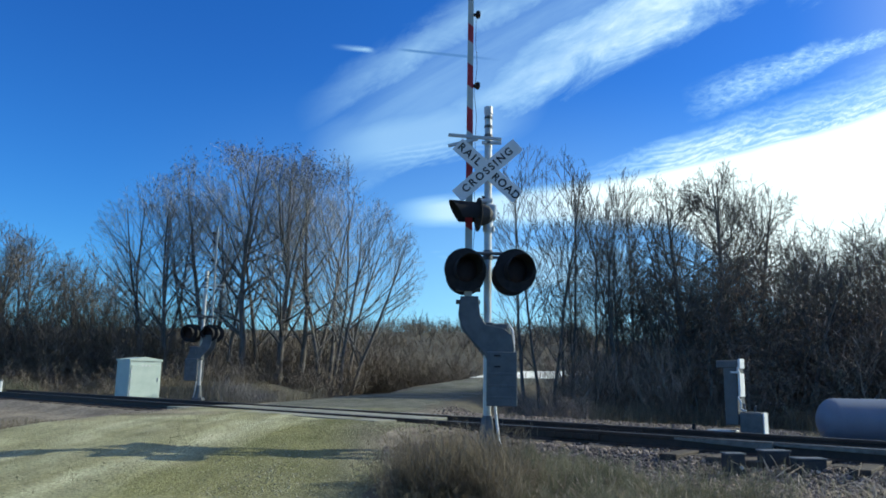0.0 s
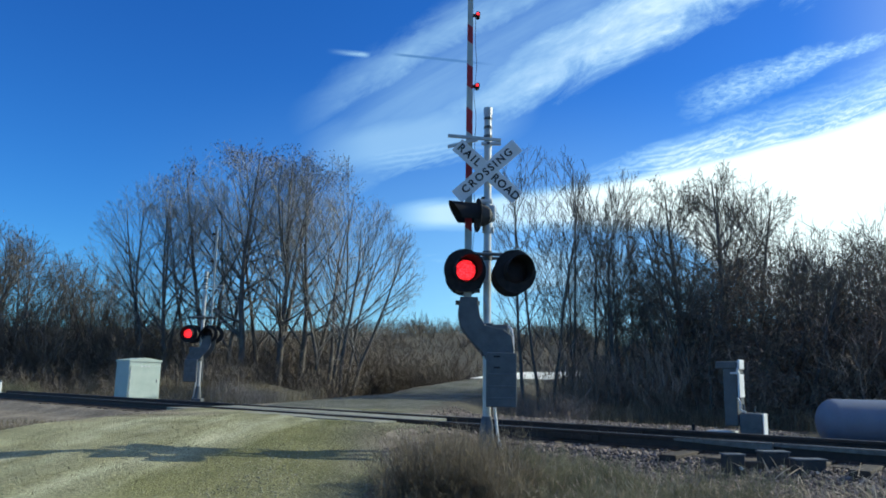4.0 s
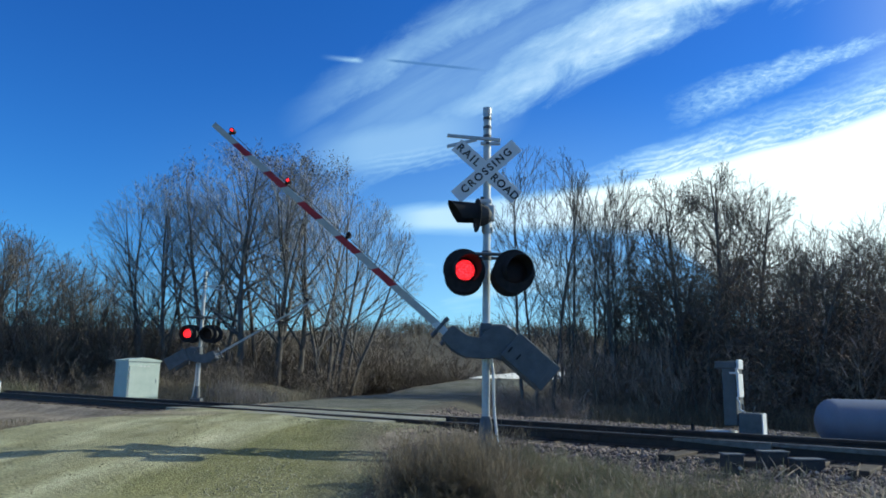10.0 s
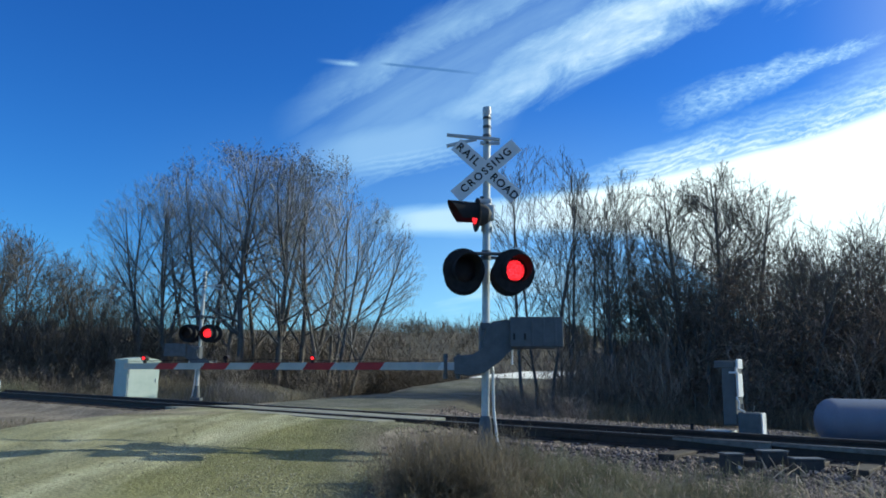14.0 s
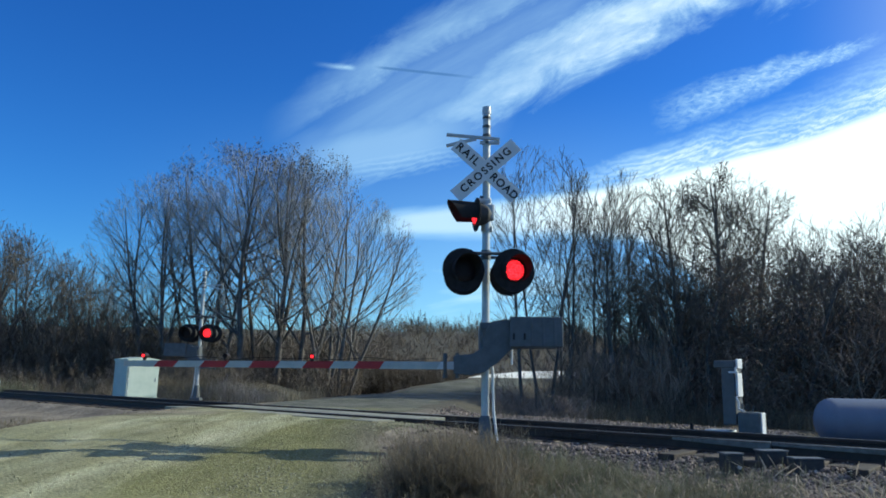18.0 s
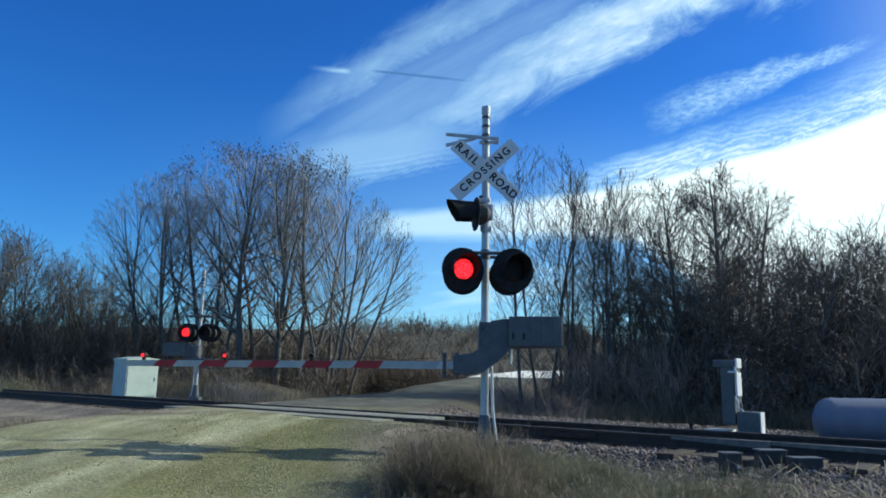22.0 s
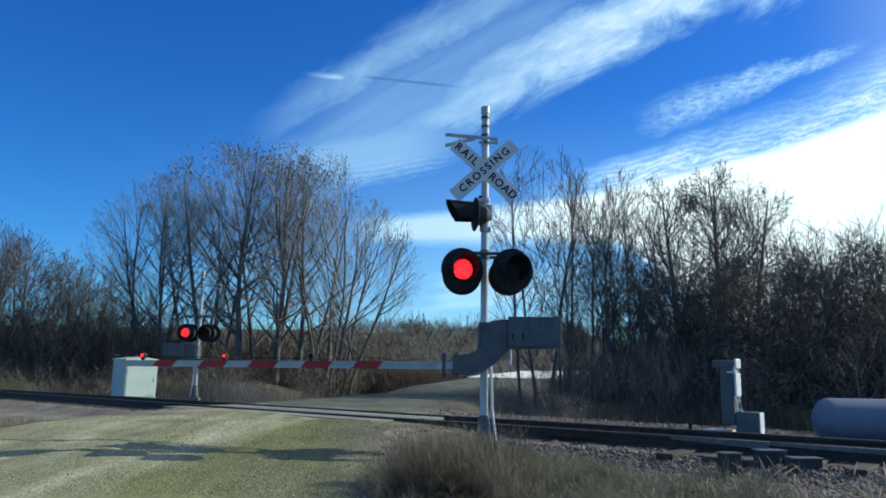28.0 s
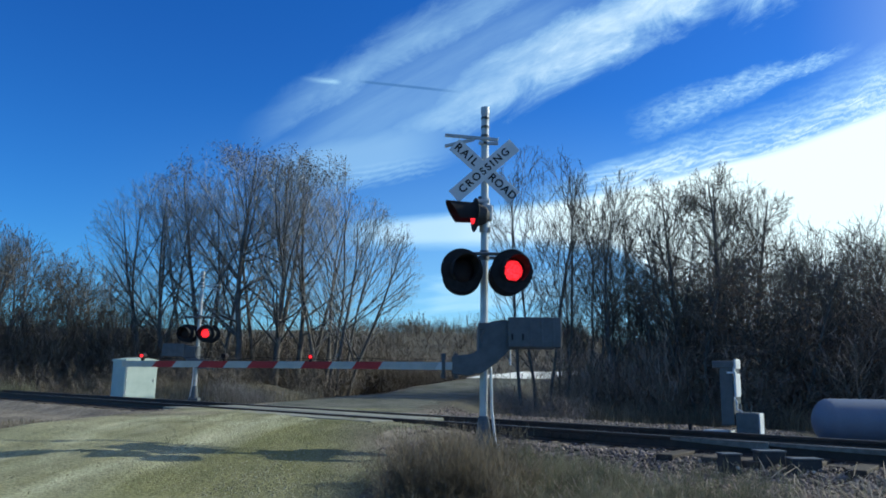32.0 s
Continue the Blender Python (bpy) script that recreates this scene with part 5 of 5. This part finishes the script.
blades("dry_grass", 11, [t for t in rt2 if t[0] > road_mid(t[1]) + 3 and t[1] > 3], 0.42, 0.012, M_HUSK, "brown dry grass between the track and the brush", 24, 0.22, 0.7)
edge = [(x + rb.uniform(-0.4, 0.4), 27.2 - 0.62 * max(0, x - 9.5) - rb.uniform(0.2, 2.2), rb.uniform(0.6, 1.2)) for x in np.linspace(4.8, 16.5, 230)]
blades("dry_grass", 25, edge, 0.80, 0.014, M_STRAW, "tall brown dead grass along the edge of the woods", 26, 0.25, 0.5)


def stones(name, seed, x, y, size, material, label, lift=0.0):
    """Loose stones in one mesh: uneven twelve-cornered lumps, half sunk."""
    rng = np.random.default_rng(seed)
    bm = bmesh.new()
    bmesh.ops.create_icosphere(bm, subdivisions=1, radius=1)
    base = np.array([v.co[:] for v in bm.verts])
    tri = np.array([[v.index for v in f.verts] for f in bm.faces])
    bm.free()
    n = len(x)
    V = base[None] * (1 + 0.28 * rng.normal(size=(n, len(base), 1)).clip(-1, 1)) * (size * rng.uniform(0.5, 1.3, n))[:, None, None] * rng.uniform(0.6, 1.15, (n, 1, 3))
    V = V + np.stack([x, y, height(x, y) + lift + size * 0.25], -1)[:, None]
    T = tri[None] + (np.arange(n) * len(base))[:, None, None]
    ob = new(name, mesh_from(name, V, np.zeros((0, 4)), material, T))
    return tagged(ob, label, "stones", kind="stuff")


rs = np.random.default_rng(31)
sw, wv = rs.uniform(7.4, 17.4, 27000), 17 - 23 * rs.random(27000) ** 0.8
bx_, by_ = 0.645 * sw - 0.764 * wv, 0.764 * sw + 0.645 * wv
side_ = np.abs(bx_ - road_mid(by_)) - np.interp(by_, ROAD_Y, ROAD_W)
wide_ = (sw > S_MID) * (0.9 + 3.2 * (bx_ > road_mid(by_)) * sm(2.0, 4.0, wv))
ok = (side_ > 0.1 + 0.5 * rs.random(27000)) & (rs.random(27000) < 1 - 0.8 * sm(2.0 + wide_, 3.4 + wide_, np.abs(sw - S_MID)))
ok &= ~((bx_ < road_mid(by_)) & (sw < 8.6) & (rs.random(27000) < 0.7))
sn, wn_ = rs.uniform(7.7, 9.5, 6500), rs.uniform(1.2, 7.6, 6500)
bx_, by_ = np.append(bx_[ok], 0.645 * sn - 0.764 * wn_), np.append(by_[ok], 0.764 * sn + 0.645 * wn_)
stones("ballast", 32, bx_, by_, 0.026, M_BALLAST, "pinkish grey crushed stone ballast round the sleepers")
gx_, gy_ = rs.uniform(-9, 0.6, 3200), 5 + 10 * rs.random(3200) ** 1.5
ok = (0.645 * gx_ + 0.764 * gy_ < 9.0) & (np.abs(gx_ - road_mid(gy_)) < 3.4)
cx_, cy_ = rs.uniform(-3.4, -0.5, 3000), rs.uniform(6.2, 10.5, 3000)
ex_, ey_ = rs.normal(-0.75, 0.45, 1100), rs.normal(12.95, 0.45, 1100)
cx_, cy_ = np.append(cx_, ex_), np.append(cy_, ey_)
stones("coarse_gravel", 34, cx_, cy_, 0.012, M_PEBBLE, "coarse loose gravel along the road edge", 0.012)
stones("loose_gravel", 33, gx_[ok], gy_[ok], 0.009, M_PEBBLE, "loose pale gravel on the road", 0.02)


# ---- clouds ----
def cloud_material(name, build):
    m = bpy.data.materials.new(name)
    m.use_nodes = True
    n, l = m.node_tree.nodes, m.node_tree.links
    n.clear()
    out, mx, tr, em = n.new("ShaderNodeOutputMaterial"), n.new("ShaderNodeMixShader"), n.new("ShaderNodeBsdfTransparent"), n.new("ShaderNodeEmission")
    em.inputs[0].default_value, em.inputs[1].default_value = (0.875, 0.965, 1.0, 1), 1.13
    l.new(tr.outputs[0], mx.inputs[1]), l.new(em.outputs[0], mx.inputs[2]), l.new(mx.outputs[0], out.inputs[0])
    co = n.new("ShaderNodeTexCoord")
    sp = n.new("ShaderNodeSeparateXYZ")
    l.new(co.outputs["Object"], sp.inputs[0])

    def op(kind, *args, clamp=False):
        k = n.new("ShaderNodeMath")
        k.operation, k.use_clamp = kind, clamp
        for i, a in enumerate(args):
            if isinstance(a, (int, float)):
                k.inputs[i].default_value = a
            else:
                l.new(a, k.inputs[i])
        return k.outputs[0]

    def ease(v, a, b):
        r = n.new("ShaderNodeMapRange")
        r.interpolation_type = "SMOOTHSTEP"
        r.inputs["From Min"].default_value, r.inputs["From Max"].default_value = a, b
        l.new(v, r.inputs[0])
        return r.outputs[0]

    def grain(scale, angle, sx, sy, detail=6, rough=0.6, warp=0.0):
        mp, t = n.new("ShaderNodeMapping"), n.new("ShaderNodeTexNoise")
        mp.vector_type = "TEXTURE"
        mp.inputs["Rotation"].default_value = (0, 0, radians(angle))
        mp.inputs["Scale"].default_value = (sx, sy, 1)
        l.new(co.outputs["Object"], mp.inputs[0]), l.new(mp.outputs[0], t.inputs[0])
        t.inputs["Scale"].default_value, t.inputs["Detail"].default_value, t.inputs["Roughness"].default_value = scale, detail, rough
        t.inputs["Distortion"].default_value = warp
        return t.outputs[0]

    dense = build(sp.outputs[0], sp.outputs[1], op, ease, grain)
    l.new(dense, mx.inputs[0])
    # thin cloud lets more of the blue through than thick cloud
    hue = n.new("ShaderNodeMix")
    hue.data_type = "RGBA"
    hue.inputs["A"].default_value, hue.inputs["B"].default_value = (0.57, 0.845, 1.0, 1), (0.875, 0.965, 1.0, 1)
    l.new(ease(dense, 0.25, 0.9), hue.inputs["Factor"])
    l.new(hue.outputs["Result"], em.inputs[0])
    return m


DIST = 3500.0
SKY_M = DIST / FOCAL           # metres of cloud sheet for one unit of its plan


def sky_frame():
    """The pose of a sheet square to the view, far away, with x to the right and y up."""
    return aim(0, 0) @ pose(0, 0, -DIST)


def cirrus(x, y, op, ease, grain):
    """Density of the cirrus over the sheet: x to the right, y up, in units of 100."""
    def line(c0, c1, c2=0.0):
        return op("ADD", op("MULTIPLY_ADD", x, c1, c0), op("MULTIPLY", op("MULTIPLY", x, x), c2))

    def within(v, inner, outer):
        return op("SUBTRACT", 1.0, ease(op("ABSOLUTE", v), inner, outer))

    def noisy(v, g, amount):
        return op("MULTIPLY_ADD", op("SUBTRACT", g, 0.5), amount, v)

    fibre = grain(0.8, 27, 5.0, 1.0, 9, 0.66, 0.5)
    tuft = grain(1.6, 30, 2.2, 1.0, 9, 0.70, 0.8)
    fine = grain(4.0, 24, 3.0, 1.0, 7, 0.65, 0.3)
    texture = op("MULTIPLY_ADD", fine, 0.9, op("MULTIPLY_ADD", tuft, 1.0, 0.0))
    # the bright core of a band that rises to the right
    core = noisy(noisy(op("SUBTRACT", y, line(2.27, 0.58, -0.018)), fibre, 1.5), tuft, 0.8)
    wide = op("MULTIPLY_ADD", ease(x, -2.0, 2.0), 0.20, 0.46)
    band = op("MULTIPLY", within(op("DIVIDE", core, wide), 0.25, 1.25), op("MULTIPLY", op("MULTIPLY_ADD", ease(x, -1.6, 4.2), 0.44, op("MULTIPLY", ease(x, -3.4, -0.6), 0.24)), texture))
    # its thinner upper fringe, parted from the core by blue
    rim = noisy(noisy(op("SUBTRACT", y, line(3.86, 0.53, -0.02)), fibre, 0.9), tuft, 0.7)
    fringe = op("MULTIPLY", within(rim, 0.05, 0.62), op("MULTIPLY", op("MULTIPLY", ease(x, -3.4, -0.8), op("SUBTRACT", 1.0, ease(x, 1.2, 3.4))), op("MULTIPLY", texture, 0.33)))
    # a sheer fill between the two
    between = op("MULTIPLY", within(op("SUBTRACT", y, line(2.95, 0.55, -0.02)), 0.2, 1.05), op("MULTIPLY", op("MULTIPLY", ease(x, -3.6, -0.6), op("SUBTRACT", 1.0, ease(x, 1.8, 4.4))), op("MULTIPLY_ADD", fibre, 0.60, -0.06)))
    # soft veil below the band, with ripples along its lower edge
    sheer = noisy(op("SUBTRACT", y, line(2.06, 0.20)), fibre, 0.8)
    soft = op("MULTIPLY", within(sheer, 0.1, 0.75), op("MULTIPLY", op("MULTIPLY", ease(x, -3.2, -1.4), op("SUBTRACT", 1.0, ease(x, -0.4, 1.8))), 0.37))
    crest = op("MULTIPLY_ADD", op("SINE", op("MULTIPLY_ADD", op("SUBTRACT", y, op("MULTIPLY", x, 0.17)), 62.0, op("MULTIPLY", tuft, 26.0))), 0.5, 0.5)
    rip_zone = op("MULTIPLY", within(op("SUBTRACT", y, line(1.62, 0.16)), 0.05, 0.32), op("MULTIPLY", ease(x, -1.9, -0.9), op("SUBTRACT", 1.0, ease(x, 0.0, 0.9))))
    soft = op("ADD", soft, op("MULTIPLY", op("MULTIPLY", crest, rip_zone), 0.12))
    # the bright bank low on the right and its thinner reach to the left
    top = line(0.80, 0.08, 0.0175)
    under = noisy(op("SUBTRACT", top, y), grain(0.7, 12, 6.0, 1.0, 7, 0.6, 0.3), 0.42)
    floor_ = op("SUBTRACT", noisy(y, grain(0.6, 4, 7.0, 1.0, 6, 0.6, 0.3), 0.7), op("MULTIPLY_ADD", ease(x, 3.4, 6.6), -1.9, 0.12))
    bank = op("MULTIPLY", op("MULTIPLY", ease(under, -0.14, 0.14), ease(floor_, -0.12, 0.30)), op("MULTIPLY_ADD", ease(x, 0.4, 3.6), 0.42, op("MULTIPLY", ease(x, -1.7, -0.3), 0.62)))
    # rippled fringe above the bank
    lift = op("DIVIDE", op("SUBTRACT", y, top), op("MULTIPLY_ADD", op("SUBTRACT", x, 2.66), 0.11, 0.46))
    lift = noisy(lift, grain(0.9, 20, 4.0, 1.0, 7, 0.65, 0.4), 1.3)
    waves = op("MULTIPLY_ADD", op("SINE", op("MULTIPLY_ADD", op("SUBTRACT", y, op("MULTIPLY", x, 0.20)), 56.0, op("MULTIPLY", tuft, 38.0))), 0.16, op("MULTIPLY_ADD", fine, 1.3, 0.06))
    ripples = op("MULTIPLY", op("MULTIPLY", op("SUBTRACT", 1.0, ease(lift, 0.15, 1.15)), ease(x, 1.0, 4.2)), op("MULTIPLY", waves, 0.80))
    ripples = op("MULTIPLY", ripples, ease(floor_, -0.12, 0.30))
    # a wedge that points up to the right over the fringe
    wedge = noisy(op("SUBTRACT", y, line(1.02, 0.37)), grain(1.2, 22, 3.0, 1.0, 8, 0.7, 0.5), 0.8)
    flake = op("MULTIPLY_ADD", grain(9, 12, 1.6, 0.7, 6, 0.65, 0.6), 1.9, -0.45)
    wedge = op("MULTIPLY", within(op("DIVIDE", op("ADD", wedge, 0.12), op("MULTIPLY_ADD", ease(x, 7.8, 4.4), 0.30, 0.14)), 0.3, 1.1), op("MULTIPLY", op("MULTIPLY", ease(x, 3.6, 5.0), op("SUBTRACT", 1.0, ease(x, 7.0, 8.2))), op("MULTIPLY", flake, 0.70)))
    streaks = op("MULTIPLY", ease(grain(0.9, 4, 7.0, 1.0, 6, 0.55, 0.3), 0.50, 0.66), op("MULTIPLY", op("MULTIPLY", ease(x, -1.8, -0.4), within(op("ADD", y, 0.55), 0.4, 1.1)), 0.5))
    haze = op("MULTIPLY", op("SUBTRACT", 1.0, ease(y, -2.4, 3.2)), op("MULTIPLY", ease(x, -7.0, 2.5), 0.37))
    thin = op("MAXIMUM", op("MAXIMUM", op("MAXIMUM", fringe, between), soft), op("MAXIMUM", streaks, haze))
    total = op("MAXIMUM", op("MAXIMUM", band, bank), op("MAXIMUM", op("MAXIMUM", wedge, ripples), thin))
    return op("MULTIPLY", total, 0.97, clamp=True)


def trail(x, y, op, ease, grain):
    """A short bright streak followed by a thin grey line."""
    head = op("MULTIPLY", op("SUBTRACT", 1.0, ease(op("ABSOLUTE", op("ADD", y, op("MULTIPLY", x, 0.09))), 0.0, 0.07)), op("MULTIPLY", ease(x, -0.45, 0.3), op("SUBTRACT", 1.0, ease(x, 0.22, 0.38))))
    return op("MULTIPLY", head, op("MULTIPLY_ADD", grain(6, 0, 3, 1), 1.1, -0.12), clamp=True)


def trail_shade(x, y, op, ease, grain):
    line = op("SUBTRACT", 1.0, ease(op("ABSOLUTE", y), 0.008, 0.035))
    return op("MULTIPLY", op("MULTIPLY", line, op("MULTIPLY", ease(x, -1.0, -0.7), op("SUBTRACT", 1.0, ease(x, 0.2, 1.0)))), 0.85, clamp=True)


def sky_sheet(name, x0, y0, x1, y1, material, label):
    """A sheet scaled so that its material can be drawn in simple units."""
    k = SKY_M * 100
    bm = bmesh.new()
    vs = [bm.verts.new((a, b, 0)) for a, b in ((x0, y0), (x1, y0), (x1, y1), (x0, y1))]
    bm.faces.new(vs)
    ob = part(name, bm, material)
    ob.scale = (k, k, k)
    return tagged(ob, label, "cloud", kind="stuff")


clouds = sky_sheet("cirrus_clouds", -12, -2.3, 13, 8, cloud_material("cirrus", cirrus), "thin white cirrus clouds streaking across a blue sky")
vapour = sky_sheet("contrail", -0.6, -0.3, 0.6, 0.3, cloud_material("vapour", trail), "short bright contrail in the blue sky")
M_SHADE = cloud_material("trail shade", trail_shade)
for link in list(M_SHADE.node_tree.nodes["Emission"].inputs[0].links):
    M_SHADE.node_tree.links.remove(link)
M_SHADE.node_tree.nodes["Emission"].inputs[0].default_value = (0.10, 0.24, 0.55, 1)
M_SHADE.node_tree.nodes["Emission"].inputs[1].default_value = 0.8
vapour_line = sky_sheet("contrail", -1.2, -0.3, 1.2, 0.3, M_SHADE, "thin faint grey contrail line in the sky")


# ---- what moves ----
def flashes(disc, first, phase, shown, hidden, start=3.45, beat=0.5955, switch=5.56):
    """Rows that bring the lit disc to the lens and back. phase 0 or 1; first: the time from which the lamps work."""
    t, on = [], []
    k = -4
    while switch + k * beat < 32.6:
        a = max(switch + k * beat, start)
        b = switch + (k + 1) * beat
        if b > start:
            t.append((a, (k % 2) == phase))
        k += 1
    rows = [(0.0, hidden)]
    state = False
    for a, lit in t:
        if lit != state and a < 31.95:
            rows += [(a - 1 / 30, shown if state else hidden), (a, shown if lit else hidden)]
            state = lit
    rows.append((32.0, shown if state else hidden))
    return rows


def motions():
    arm_rows = [(0, 90), (7.1, 90), (7.3, 88.8), (7.5, 86.4), (7.75, 81.6), (8, 76.2), (8.5, 64.6), (9, 56.0), (9.5, 47.9), (10, 40.9), (10.5, 33.8), (11, 27.4), (11.5, 21.2), (12, 16.0),
                (12.4, 12.0), (12.8, 8.0), (13, 6.7), (13.4, 3.5), (13.8, 0.1), (14, -0.9), (14.3, -1.0), (15.2, -0.5), (32, -0.5)]
    walk(near_arm, [(t, pose(0.115, 0, 1.515, 0, a, 0)) for t, a in arm_rows])
    far_rows = [(0, 90), (6.9, 90), (7.5, 82), (8, 70), (8.5, 58), (9, 48), (9.5, 39), (10, 31), (10.5, 25), (11, 19), (11.5, 14), (12, 10), (12.4, 6.5), (12.8, 3.2), (13.2, 1.0), (13.6, 0), (32, 0)]
    walk(far_arm, [(t, pose(0.115, 0, 1.515, 0, a, 0)) for t, a in far_rows])
    on, off = pose(0, -0.006, 0), pose(0, 0.075, 0)
    for lamps, order in ((near_front, (1, 0)), (near_back, (1, 0)), (near_side, (0,)), (far_front, (1, 0)), (far_back, (1, 0))):
        for disc, phase in zip(lamps, order):
            walk(disc, flashes(disc, 0, phase, on, off))
    for marks, reach in ((near_marks, 1.0), (far_marks, 0.82)):
        for i, (ob, x) in enumerate(zip(marks, (-4.97 * reach, -3.81 * reach, -2.58 * reach))):
            out_, in_ = pose(x, -0.003, -0.282), pose(x, 0.03, -0.282)
            if i == 0:
                walk(ob, [(0, in_), (3.4, in_), (3.45, out_), (32, out_)])
            else:
                walk(ob, flashes(ob, 0, 1 if i == 1 else 0, out_, in_))
    k = SKY_M
    base = sky_frame()
    walk(clouds, [(t, base @ pose((-3.0 * (t - 13)) * k, (-1.2 * (t - 13)) * k, 0)) for t in (0, 16, 32)])
    walk(vapour, [(t, base @ pose((-180 - 1.62 * (t - 13)) * k, (330 - 1.75 * (t - 13)) * k, 30, 0, 0, 0)) for t in (0, 16, 32)])
    walk(vapour_line, [(t, base @ pose((-16 - 1.9 * (t - 13)) * k, (319 - 1.75 * (t - 13)) * k, 25, 0, 0, -6)) for t in (0, 16, 32)])


motions()
